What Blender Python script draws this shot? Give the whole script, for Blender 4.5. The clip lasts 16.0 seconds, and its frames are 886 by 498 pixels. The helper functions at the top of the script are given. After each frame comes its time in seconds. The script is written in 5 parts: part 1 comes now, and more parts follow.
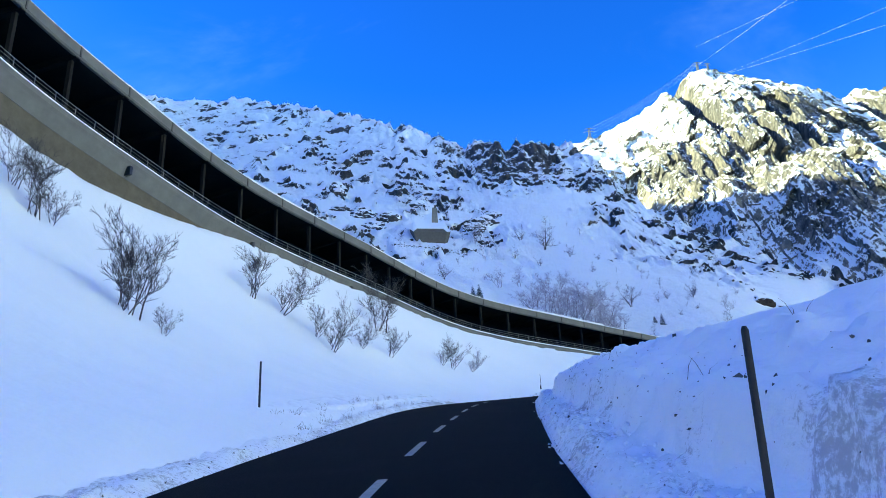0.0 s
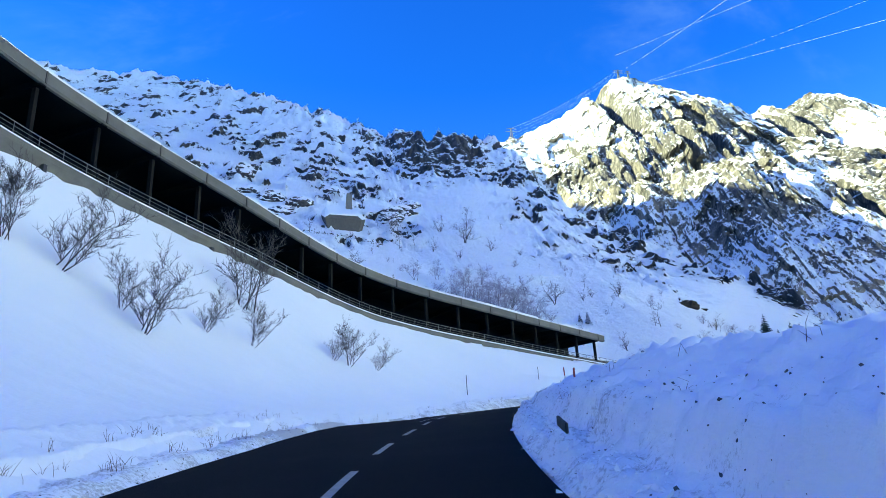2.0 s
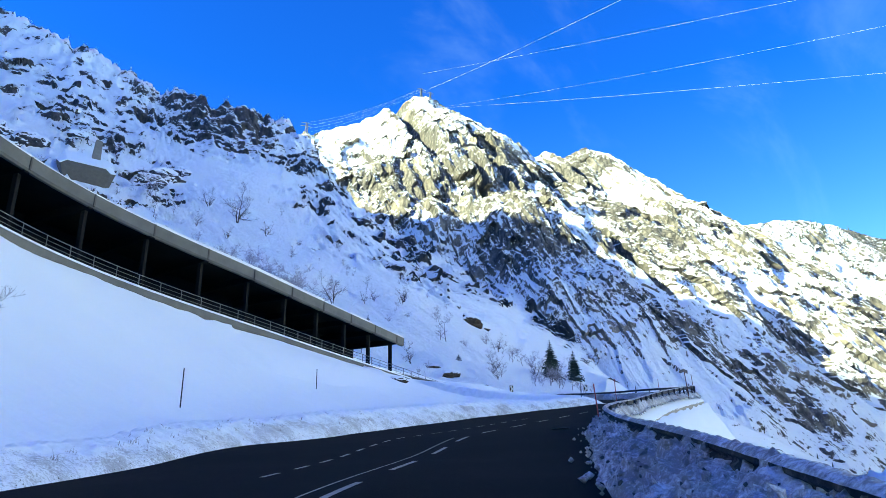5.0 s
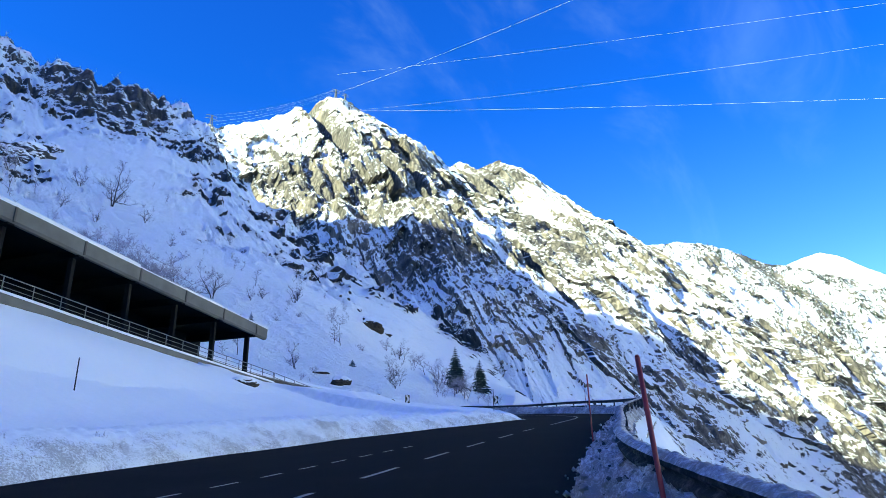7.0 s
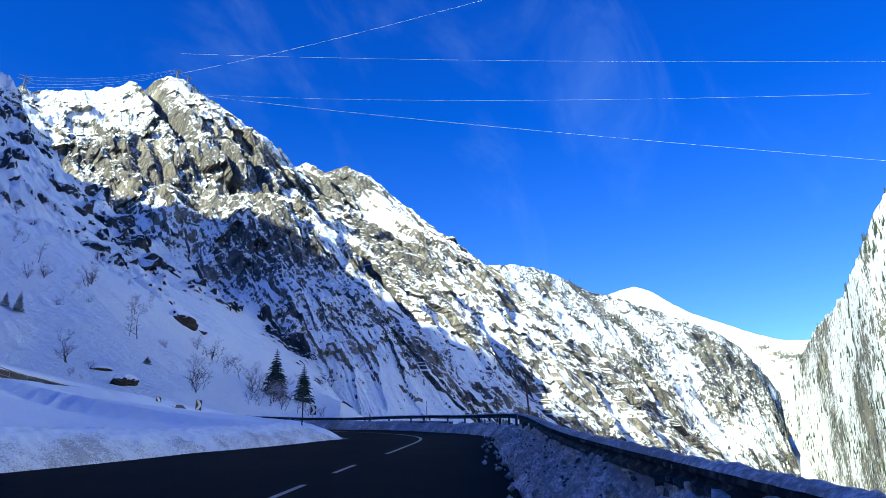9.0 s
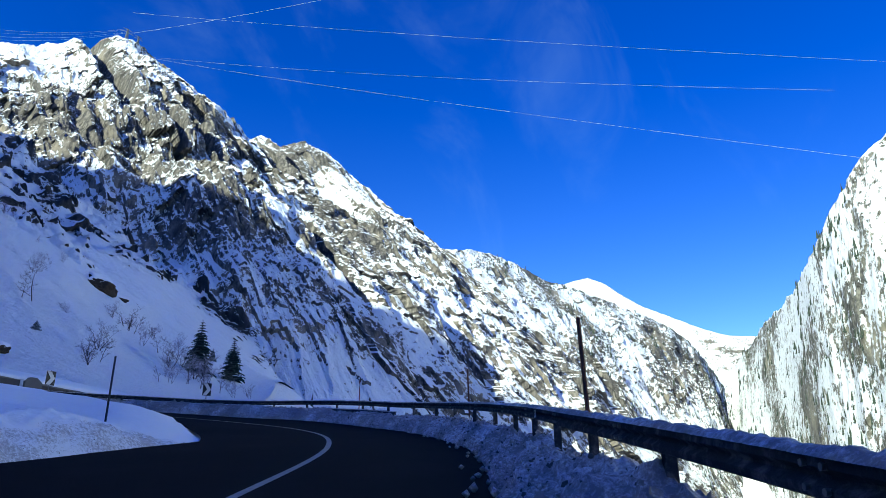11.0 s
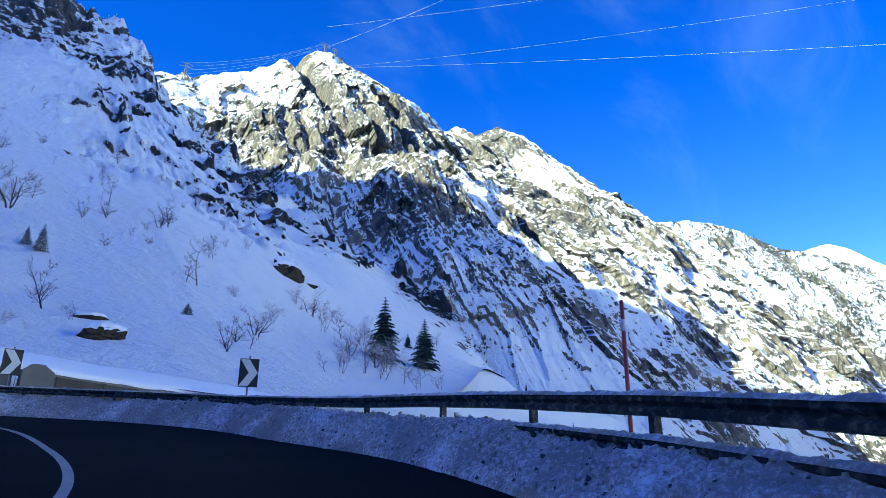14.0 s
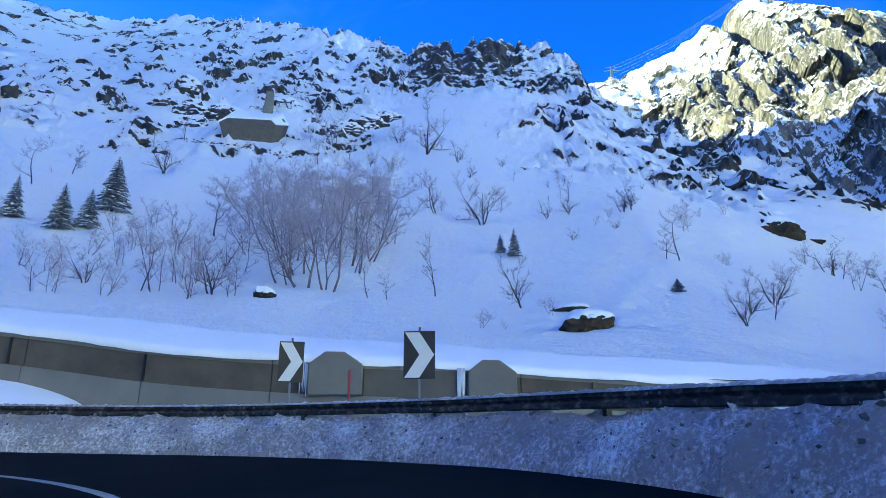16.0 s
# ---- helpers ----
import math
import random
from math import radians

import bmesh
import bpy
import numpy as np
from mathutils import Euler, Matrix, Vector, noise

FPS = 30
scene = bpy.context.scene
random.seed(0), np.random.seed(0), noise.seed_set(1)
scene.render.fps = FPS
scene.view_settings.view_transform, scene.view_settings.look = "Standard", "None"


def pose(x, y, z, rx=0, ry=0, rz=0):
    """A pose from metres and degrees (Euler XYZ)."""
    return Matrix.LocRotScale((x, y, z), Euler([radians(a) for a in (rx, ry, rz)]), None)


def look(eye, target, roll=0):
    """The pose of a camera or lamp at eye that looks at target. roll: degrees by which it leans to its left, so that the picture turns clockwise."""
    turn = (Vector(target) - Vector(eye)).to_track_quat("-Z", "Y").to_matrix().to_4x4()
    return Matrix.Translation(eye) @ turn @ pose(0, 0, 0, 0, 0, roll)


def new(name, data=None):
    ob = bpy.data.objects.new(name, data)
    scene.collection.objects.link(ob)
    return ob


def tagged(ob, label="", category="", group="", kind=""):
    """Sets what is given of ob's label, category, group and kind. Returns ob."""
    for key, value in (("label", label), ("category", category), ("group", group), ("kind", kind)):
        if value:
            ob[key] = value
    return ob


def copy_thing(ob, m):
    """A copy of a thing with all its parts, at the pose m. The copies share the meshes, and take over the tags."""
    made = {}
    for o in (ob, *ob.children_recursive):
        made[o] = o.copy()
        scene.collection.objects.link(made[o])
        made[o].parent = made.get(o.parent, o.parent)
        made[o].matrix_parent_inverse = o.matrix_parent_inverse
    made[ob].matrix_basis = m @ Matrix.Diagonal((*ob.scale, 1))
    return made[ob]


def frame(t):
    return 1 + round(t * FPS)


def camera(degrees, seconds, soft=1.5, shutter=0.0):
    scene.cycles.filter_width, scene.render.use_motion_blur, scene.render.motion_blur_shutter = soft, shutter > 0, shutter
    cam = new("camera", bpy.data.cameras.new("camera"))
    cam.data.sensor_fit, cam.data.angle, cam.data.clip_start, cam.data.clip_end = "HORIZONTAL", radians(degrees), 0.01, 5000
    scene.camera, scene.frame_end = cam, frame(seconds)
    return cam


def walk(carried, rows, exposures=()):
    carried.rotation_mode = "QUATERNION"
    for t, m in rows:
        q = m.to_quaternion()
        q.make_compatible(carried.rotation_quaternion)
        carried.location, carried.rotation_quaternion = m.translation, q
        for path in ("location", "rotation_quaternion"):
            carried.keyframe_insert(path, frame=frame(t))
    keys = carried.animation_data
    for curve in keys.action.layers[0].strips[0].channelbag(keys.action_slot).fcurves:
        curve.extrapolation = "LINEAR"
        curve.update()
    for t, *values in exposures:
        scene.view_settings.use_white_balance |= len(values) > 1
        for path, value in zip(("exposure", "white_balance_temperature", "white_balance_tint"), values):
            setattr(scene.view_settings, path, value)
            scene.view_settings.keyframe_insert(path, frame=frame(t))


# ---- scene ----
cam = camera(65.94, 16.0, 0.5)
PATH = [
    (0.0, look((0.000, 0.000, 2.240), (0.000, 9.405, 5.639), -3.256)),
    (0.5, look((0.241, 5.647, 3.205), (0.744, 15.056, 6.554), -3.784)),
    (1.0, look((0.603, 11.313, 4.162), (1.533, 20.702, 7.476), -3.933)),
    (1.5, look((0.981, 17.002, 5.106), (2.063, 26.367, 8.441), -3.739)),
    (2.0, look((1.398, 22.721, 6.025), (2.609, 32.076, 9.344), -3.411)),
    (2.5, look((1.929, 28.454, 6.919), (3.316, 37.785, 10.236), -3.023)),
    (3.0, look((2.663, 34.165, 7.784), (4.382, 43.436, 11.115), -2.402)),
    (3.5, look((3.581, 39.787, 8.613), (5.755, 48.948, 11.983), -1.989)),
    (4.0, look((4.886, 45.204, 9.386), (7.603, 54.228, 12.731), -1.737)),
    (4.5, look((6.247, 50.465, 10.112), (9.825, 59.188, 13.445), -1.464)),
    (5.0, look((8.135, 55.440, 10.798), (12.425, 63.834, 14.135), -1.269)),
    (5.5, look((10.740, 59.941, 11.449), (15.409, 68.123, 14.805), -1.196)),
    (6.0, look((13.812, 63.959, 12.070), (18.581, 72.069, 15.459), -1.233)),
    (6.5, look((16.976, 67.793, 12.666), (21.830, 75.836, 16.095), -1.324)),
    (7.0, look((19.770, 71.702, 13.243), (25.158, 79.381, 16.707), -1.362)),
    (7.5, look((22.596, 75.347, 13.806), (28.497, 82.619, 17.314), -1.003)),
    (8.0, look((25.367, 78.774, 14.362), (31.748, 85.608, 17.908), -1.001)),
    (8.5, look((28.338, 81.897, 14.924), (35.142, 88.321, 18.450), -1.217)),
    (9.0, look((31.656, 84.738, 15.507), (38.723, 90.841, 19.086), -1.272)),
    (9.5, look((35.025, 87.683, 16.106), (42.307, 93.543, 19.661), -1.112)),
    (10.0, look((38.559, 90.590, 16.722), (45.990, 96.294, 20.221), -0.847)),
    (10.5, look((42.223, 93.499, 17.354), (49.732, 99.140, 20.788), -0.541)),
    (11.0, look((45.994, 96.462, 18.002), (53.518, 102.119, 21.377), -0.222)),
    (11.5, look((49.870, 99.533, 18.666), (57.369, 105.250, 21.995), 0.101)),
    (12.0, look((53.813, 102.840, 19.345), (61.281, 108.609, 22.655), 0.429)),
    (12.5, look((57.813, 106.401, 20.042), (65.143, 112.370, 23.304), 0.325)),
    (13.0, look((61.869, 110.198, 20.747), (68.802, 116.622, 24.013), 0.537)),
    (13.5, look((65.620, 114.476, 21.441), (71.978, 121.497, 24.649), 0.765)),
    (14.0, look((68.787, 119.239, 22.103), (74.210, 127.003, 25.314), 0.670)),
    (14.5, look((71.004, 124.359, 22.720), (75.213, 132.842, 25.933), 0.872)),
    (15.0, look((72.129, 129.475, 23.274), (74.960, 138.526, 26.447), 0.926)),
    (15.5, look((72.795, 133.660, 23.733), (73.953, 143.092, 26.848), 0.624)),
    (16.0, look((72.266, 137.922, 24.105), (71.499, 147.397, 27.210), -0.065)),
]
walk(cam, PATH, [(0.0, 2.32, 11500, -35), (4.2, 2.3, 11300, -34), (7.0, 2.08, 10300, -31), (8.0, 1.75, 8700, -24), (9.0, 1.47, 8250, -23), (11.5, 1.2, 7800, -23), (12.5, 1.3, 7800, -24), (14.5, 2.08, 9200, -31), (16.0, 2.28, 10200, -36)])

# ---- light ----
world = bpy.data.worlds.new("sky")
scene.world = world
world.use_nodes = True
wn = world.node_tree
bg = wn.nodes["Background"]
sky = wn.nodes.new("ShaderNodeTexSky")
sky.sky_type = "NISHITA"
sky.sun_disc = False
SUN_AZ, SUN_EL = -88.0, 26.0
sky.sun_elevation = radians(SUN_EL)
sky.sun_rotation = radians(SUN_AZ)
sky.altitude = 1400
sky.air_density, sky.dust_density, sky.ozone_density = 1.0, 0.3, 2.5
# the clear winter sky of the pass is deep blue
deep = wn.nodes.new("ShaderNodeHueSaturation")
deep.inputs["Hue"].default_value = 0.5355
deep.inputs["Saturation"].default_value = 1.41
wn.links.new(sky.outputs[0], deep.inputs["Color"])
# faint wisps of cirrus
way = wn.nodes.new("ShaderNodeTexCoord")
lean = wn.nodes.new("ShaderNodeMapping")
lean.inputs["Rotation"].default_value = (0.3, 0.5, 0.9)
lean.inputs["Scale"].default_value = (1.2, 4.5, 2.2)
wn.links.new(way.outputs["Generated"], lean.inputs[0])
wisp = wn.nodes.new("ShaderNodeTexNoise")
wisp.inputs["Scale"].default_value = 1.5
wisp.inputs["Detail"].default_value = 9
wisp.inputs["Roughness"].default_value = 0.62
wisp.inputs["Distortion"].default_value = 0.7
wn.links.new(lean.outputs[0], wisp.inputs["Vector"])
thin = wn.nodes.new("ShaderNodeMapRange")
thin.interpolation_type = "SMOOTHSTEP"
thin.inputs[1].default_value, thin.inputs[2].default_value = 0.50, 0.85
thin.inputs[3].default_value, thin.inputs[4].default_value = 0.0, 0.055
wn.links.new(wisp.outputs[0], thin.inputs[0])
veil = wn.nodes.new("ShaderNodeMix")
veil.data_type = "RGBA"
veil.inputs[7].default_value = (3.2, 4.4, 6.0, 1)
wn.links.new(thin.outputs[0], veil.inputs[0])
wn.links.new(deep.outputs[0], veil.inputs[6])
wn.links.new(veil.outputs[2], bg.inputs[0])
bg.inputs[1].default_value = 0.13
sun = new("sun", bpy.data.lights.new("sun", "SUN"))
sun.data.energy = 3.8
sun.data.angle = radians(0.5)
sun.data.color = (0.94, 0.93, 1.0)
sun.matrix_world = look((math.sin(radians(SUN_AZ)) * math.cos(radians(SUN_EL)), math.cos(radians(SUN_AZ)) * math.cos(radians(SUN_EL)), math.sin(radians(SUN_EL))), (0, 0, 0))


# ---- materials ----
class Nodes:
    """Short hand for building a node material."""

    def __init__(self, name):
        self.mat = bpy.data.materials.new(name)
        self.mat.use_nodes = True
        self.t = self.mat.node_tree
        self.bsdf = self.t.nodes["Principled BSDF"]

    def add(self, kind, **values):
        n = self.t.nodes.new("ShaderNode" + kind)
        for k, v in values.items():
            n.inputs[k].default_value = v
        return n

    def link(self, a, b):
        self.t.links.new(a, b)

    def coords(self, sx=1.0, sy=1.0, sz=1.0, local=False, turn=(0.0, 0.0, 0.0)):
        m = self.add("Mapping")
        m.inputs["Rotation"].default_value = turn
        m.inputs["Scale"].default_value = (sx, sy, sz)
        if local:
            self.link(self.add("TexCoord").outputs["Object"], m.inputs[0])
        else:
            self.link(self.add("NewGeometry").outputs["Position"], m.inputs[0])
        return m.outputs[0]

    def noise(self, vec, scale, detail=6.0, rough=0.6, dist=0.0):
        n = self.add("TexNoise", Scale=scale, Detail=detail, Roughness=rough, Distortion=dist)
        self.link(vec, n.inputs["Vector"])
        return n.outputs[0]

    def math(self, op, a, b=None, clamp=False):
        n = self.add("Math")
        n.operation = op
        n.use_clamp = clamp
        for i, v in enumerate((a, b)):
            if v is None:
                continue
            if isinstance(v, (int, float)):
                n.inputs[i].default_value = v
            else:
                self.link(v, n.inputs[i])
        return n.outputs[0]

    def step(self, v, lo, hi):
        n = self.add("MapRange")
        n.interpolation_type = "SMOOTHSTEP"
        self.link(v, n.inputs[0])
        n.inputs[1].default_value, n.inputs[2].default_value = lo, hi
        return n.outputs[0]

    def mix(self, fac, a, b):
        n = self.t.nodes.new("ShaderNodeMix")
        n.data_type = "RGBA"
        for sock, v in ((n.inputs[0], fac), (n.inputs[6], a), (n.inputs[7], b)):
            if isinstance(v, (int, float)):
                sock.default_value = v
            elif isinstance(v, tuple):
                sock.default_value = (*v, 1) if len(v) == 3 else v
            else:
                self.link(v, sock)
        return n.outputs[2]

    def colour(self, c):
        if isinstance(c, tuple):
            self.bsdf.inputs["Base Color"].default_value = (*c, 1)
        else:
            self.link(c, self.bsdf.inputs["Base Color"])

    def rough(self, r):
        if isinstance(r, (int, float)):
            self.bsdf.inputs["Roughness"].default_value = r
        else:
            self.link(r, self.bsdf.inputs["Roughness"])

    def bump(self, height, strength=0.5, distance=0.1):
        n = self.add("Bump", Strength=strength, Distance=distance)
        self.link(height, n.inputs["Height"])
        self.link(n.outputs[0], self.bsdf.inputs["Normal"])


def mountain_material(name, rock, rock2, scale, grain, tint=(0.0, 0.0, 0.0), bed=1.0, depth=0.0, tall=0.16):
    """Rock faces with snow lying on the ledges; the mesh attribute "bare" says how rocky a place is."""
    m = Nodes(name)
    p = m.coords()
    geo = m.add("NewGeometry")
    sep = m.add("SeparateXYZ")
    m.link(geo.outputs["Normal"], sep.inputs[0])
    bare = m.add("Attribute")
    bare.attribute_name = "bare"
    patch = m.noise(p, scale, 8, 0.65)
    fine = m.noise(p, grain, 6, 0.72)
    streak = m.noise(m.coords(1, 1, tall), grain * 0.8, 7, 0.7)
    lie = m.math("ADD", sep.outputs[2], m.math("MULTIPLY", m.math("SUBTRACT", patch, 0.5), 0.6))
    lie = m.math("ADD", lie, m.math("MULTIPLY", m.math("SUBTRACT", fine, 0.5), 0.75))
    if bed < 1:
        # steep leaning slabs, and upright joints
        beds = m.noise(m.coords(1.1, 1.1, 0.3, False, (0.0, radians(-24), 0.0)), grain * 0.55, 6, 0.65, 0.8)
        lie = m.math("ADD", lie, m.math("MULTIPLY", m.math("SUBTRACT", streak, 0.5), 1.35))
    else:
        beds = m.noise(m.coords(1, 1, bed), grain * 0.35, 5, 0.65, 0.6)
    lie = m.math("ADD", lie, m.math("MULTIPLY", m.math("SUBTRACT", beds, 0.5), 1.1 if bed < 1 else 1.5))
    dust = m.noise(p, grain * 5, 3, 0.6)
    lie = m.math("ADD", lie, m.math("MULTIPLY", m.math("SUBTRACT", dust, 0.5), 0.3))
    lie = m.math("SUBTRACT", lie, m.math("MULTIPLY", bare.outputs["Fac"], 0.9))
    if depth:
        lie = m.math("ADD", lie, depth)
    snow = m.step(lie, -0.035, 0.035)
    stone = m.mix(m.step(streak, 0.38, 0.62), rock, rock2)
    stone = m.mix(m.math("MULTIPLY", m.step(fine, 0.62, 0.38), 0.7), stone, (0.035, 0.034, 0.033))
    if bed < 1:
        bent = m.t.nodes.new("ShaderNodeVectorMath")
        bent.operation = "MULTIPLY_ADD"
        wob = m.add("TexNoise", Scale=0.02, Detail=4)
        m.link(p, wob.inputs["Vector"])
        m.link(wob.outputs["Color"], bent.inputs[0])
        bent.inputs[1].default_value = (30, 30, 30)
        m.link(p, bent.inputs[2])
        upright = m.add("Mapping")
        upright.inputs["Scale"].default_value = (1, 1, 0.22)
        m.link(bent.outputs[0], upright.inputs[0])
        crack = m.add("TexVoronoi", Scale=0.06)
        crack.feature = "DISTANCE_TO_EDGE"
        m.link(upright.outputs[0], crack.inputs["Vector"])
        block = m.add("TexVoronoi", Scale=0.06)
        m.link(upright.outputs[0], block.inputs["Vector"])
        tone = m.add("SeparateColor")
        m.link(block.outputs["Color"], tone.inputs[0])
        stone = m.mix(m.math("MULTIPLY", tone.outputs[0], 0.5), stone, rock2)
        stone = m.mix(m.step(crack.outputs["Distance"], 0.045, 0.0), stone, (0.03, 0.028, 0.025))
    warm = m.step(m.noise(p, scale * 0.8, 4, 0.6), 0.5, 0.7)
    stone = m.mix(m.math("MULTIPLY", warm, 0.6), stone, tint) if any(tint) else stone
    m.colour(m.mix(snow, stone, (0.86, 0.88, 0.91)))
    m.rough(0.85)
    m.bump(m.math("ADD", m.math("ADD", fine, streak), m.math("MULTIPLY", snow, 0.25)), 1.0, 0.45 / grain)
    return m.mat


def snow_material(name, dirt=0.0, grain=2.0, lumps=0.12, edge=False):
    m = Nodes(name)
    p = m.coords()
    soft = m.noise(p, 0.12, 4, 0.5)
    fine = m.noise(p, grain, 7, 0.65)
    base = m.mix(soft, (0.80, 0.83, 0.88), (0.90, 0.91, 0.93))
    if dirt:
        broad = m.noise(p, 0.7, 4, 0.6)
        speck = m.noise(p, 13.0, 8, 0.75)
        load = m.math("ADD", m.math("MULTIPLY", broad, 0.4), m.math("MULTIPLY", speck, 0.6))
        if edge:
            # road dirt thrown up by the plough lies in the lower part of a bank
            near = m.add("Attribute")
            near.attribute_name = "grime"
            load = m.math("ADD", load, m.math("MULTIPLY", m.math("SUBTRACT", near.outputs["Fac"], 0.55), 0.22))
        grime = m.step(load, 0.66 - dirt * 0.26, 0.74 - dirt * 0.16)
        base = m.mix(m.math("MULTIPLY", grime, min(0.92, 0.45 + 0.5 * dirt)), base, (0.25, 0.225, 0.215))
    m.colour(base)
    m.rough(0.65)
    m.bsdf.inputs["Specular IOR Level"].default_value = 0.3
    m.bump(fine, 0.55, lumps)
    return m.mat


def plain(name, colour, rough=0.6, metal=0.0, vary=0.25, scale=6.0, bump=0.01, gloss=0.5):
    m = Nodes(name)
    p = m.coords(local=True)
    n = m.noise(p, scale, 6, 0.65)
    dark = tuple(c * (1 - vary) for c in colour)
    light = tuple(min(1, c * (1 + vary)) for c in colour)
    m.colour(m.mix(n, dark, light))
    m.rough(rough)
    m.bsdf.inputs["Metallic"].default_value = metal
    m.bsdf.inputs["Specular IOR Level"].default_value = gloss
    if bump:
        m.bump(m.noise(p, scale * 6, 4, 0.6), 0.4, bump)
    return m.mat


SNOW = snow_material("snow", 0.0, 0.8, 0.14)
BANK_EDGE = snow_material("ploughed_snow", 0.24, 4.0, 0.05, True)
BANK = snow_material("dirty_ploughed_snow", 1.15, 5.0, 0.25)
ROCK_NEAR = mountain_material("rock_near", (0.115, 0.10, 0.10), (0.03, 0.028, 0.03), 0.05, 0.45, (0, 0, 0), 2.6)
ROCK_FAR = mountain_material("rock_granite", (0.33, 0.292, 0.25), (0.055, 0.048, 0.045), 0.022, 0.27, (0.40, 0.335, 0.25), 0.45, 0.08)

ROCK_SNOWY = mountain_material("rock_deep_snow", (0.36, 0.34, 0.28), (0.085, 0.08, 0.07), 0.022, 0.27, (0.40, 0.36, 0.26), 0.45, 0.12, 0.7)


def asphalt():
    """Dark asphalt with worn tracks, salt bloom and fine stone."""
    m = Nodes("asphalt")
    p = m.coords()
    stone = m.noise(p, 40.0, 3, 0.7)
    worn = m.noise(p, 0.35, 5, 0.6, 0.5)
    salt = m.noise(p, 1.6, 6, 0.7)
    base = m.mix(m.step(stone, 0.35, 0.7), (0.003, 0.003, 0.004), (0.010, 0.010, 0.012))
    base = m.mix(m.math("MULTIPLY", m.step(worn, 0.45, 0.7), 0.5), base, (0.012, 0.012, 0.014))
    m.colour(m.mix(m.math("MULTIPLY", m.step(salt, 0.62, 0.78), 0.3), base, (0.035, 0.034, 0.038)))
    m.rough(0.9)
    m.bsdf.inputs["Specular IOR Level"].default_value = 0.05
    m.bump(stone, 0.4, 0.006)
    return m.mat


ASPHALT = asphalt()
PAINT = plain("road_paint", (0.30, 0.30, 0.30), 0.7, 0, 0.6, 7.0, 0.0, 0.2)
CONCRETE = plain("concrete", (0.18, 0.175, 0.155), 0.85, 0, 0.35, 0.7, 0.01)
CONCRETE_EDGE = plain("weathered_concrete", (0.15, 0.147, 0.135), 0.9, 0, 0.4, 0.6, 0.01, 0.3)
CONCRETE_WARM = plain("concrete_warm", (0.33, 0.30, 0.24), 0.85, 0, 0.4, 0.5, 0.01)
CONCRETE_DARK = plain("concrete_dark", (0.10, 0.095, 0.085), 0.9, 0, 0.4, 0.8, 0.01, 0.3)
# near-black base colour puts the gallery's inner shade into the concrete
SHADE_CONCRETE = plain("shade_dark_concrete", (0.016, 0.015, 0.015), 0.95, 0, 0.4, 0.6, 0.01, 0.1)
STONE = plain("stone_wall", (0.10, 0.085, 0.06), 0.9, 0, 0.5, 1.2, 0.04)
STEEL = plain("galvanised_steel", (0.20, 0.20, 0.21), 0.5, 0.6, 0.4, 3.0, 0.004)
STEEL_DARK = plain("weathered_steel", (0.045, 0.042, 0.045), 0.7, 0.2, 0.5, 3.0, 0.004, 0.3)
BLACK = plain("black_enamel", (0.012, 0.012, 0.014), 0.35, 0, 0.2, 4.0, 0.0)
WHITE = plain("sign_white", (0.62, 0.64, 0.66), 0.4, 0, 0.12, 4.0, 0.0)
RED = plain("red_paint", (0.34, 0.04, 0.035), 0.5, 0, 0.3, 4.0, 0.0)
WOOD = plain("weathered_wood", (0.045, 0.035, 0.03), 0.85, 0, 0.5, 5.0, 0.02)
BARK = plain("bark", (0.06, 0.05, 0.045), 0.9, 0, 0.4, 9.0, 0.0)
TWIG = plain("frosted_twig", (0.42, 0.39, 0.44), 0.9, 0, 0.5, 3.0, 0.0)
DARK_TWIG = plain("dark_twig", (0.060, 0.051, 0.051), 0.9, 0, 0.5, 5.0, 0.0)
STEM = plain("frosted_stem", (0.16, 0.14, 0.15), 0.9, 0, 0.5, 5.0, 0.0)
NEEDLE = plain("fir_needles", (0.030, 0.045, 0.032), 0.8, 0, 0.5, 2.0, 0.0)
NEEDLE_FROST = plain("frosted_needles", (0.15, 0.17, 0.18), 0.85, 0, 0.6, 2.0, 0.0)
BOULDER = plain("boulder_rock", (0.055, 0.043, 0.032), 0.95, 0, 0.8, 2.5, 0.15, 0.1)
ICE = plain("ice", (0.55, 0.60, 0.66), 0.25, 0, 0.25, 4.0, 0.02)
RUST = plain("rust", (0.13, 0.05, 0.025), 0.9, 0, 0.5, 3.0, 0.0)
CABLE = plain("cable", (0.5, 0.51, 0.54), 0.5, 0.0, 0.1, 1.0, 0.0)


def crusted(name):
    """Steel plastered with frozen dirty spray."""
    m = Nodes(name)
    p = m.coords()
    crust = m.noise(p, 5.0, 8, 0.7)
    cover = m.step(crust, 0.46, 0.70)
    m.colour(m.mix(cover, (0.04, 0.038, 0.042), (0.17, 0.16, 0.17)))
    m.rough(0.85)
    m.bsdf.inputs["Specular IOR Level"].default_value = 0.2
    m.bump(crust, 0.7, 0.05)
    return m.mat


CRUSTED = crusted("crusted_steel")


# ---- mesh helpers ----
def mesh_object(name, verts, faces, mats, parent=None, smooth=True):
    me = bpy.data.meshes.new(name)
    me.from_pydata([tuple(v) for v in verts], [], faces)
    me.validate()
    for m in (mats if isinstance(mats, (list, tuple)) else [mats]):
        me.materials.append(m)
    if smooth:
        me.polygons.foreach_set("use_smooth", [True] * len(me.polygons))
    me.update()
    ob = new(name, me)
    if parent is not None:
        ob.parent = parent
    return ob


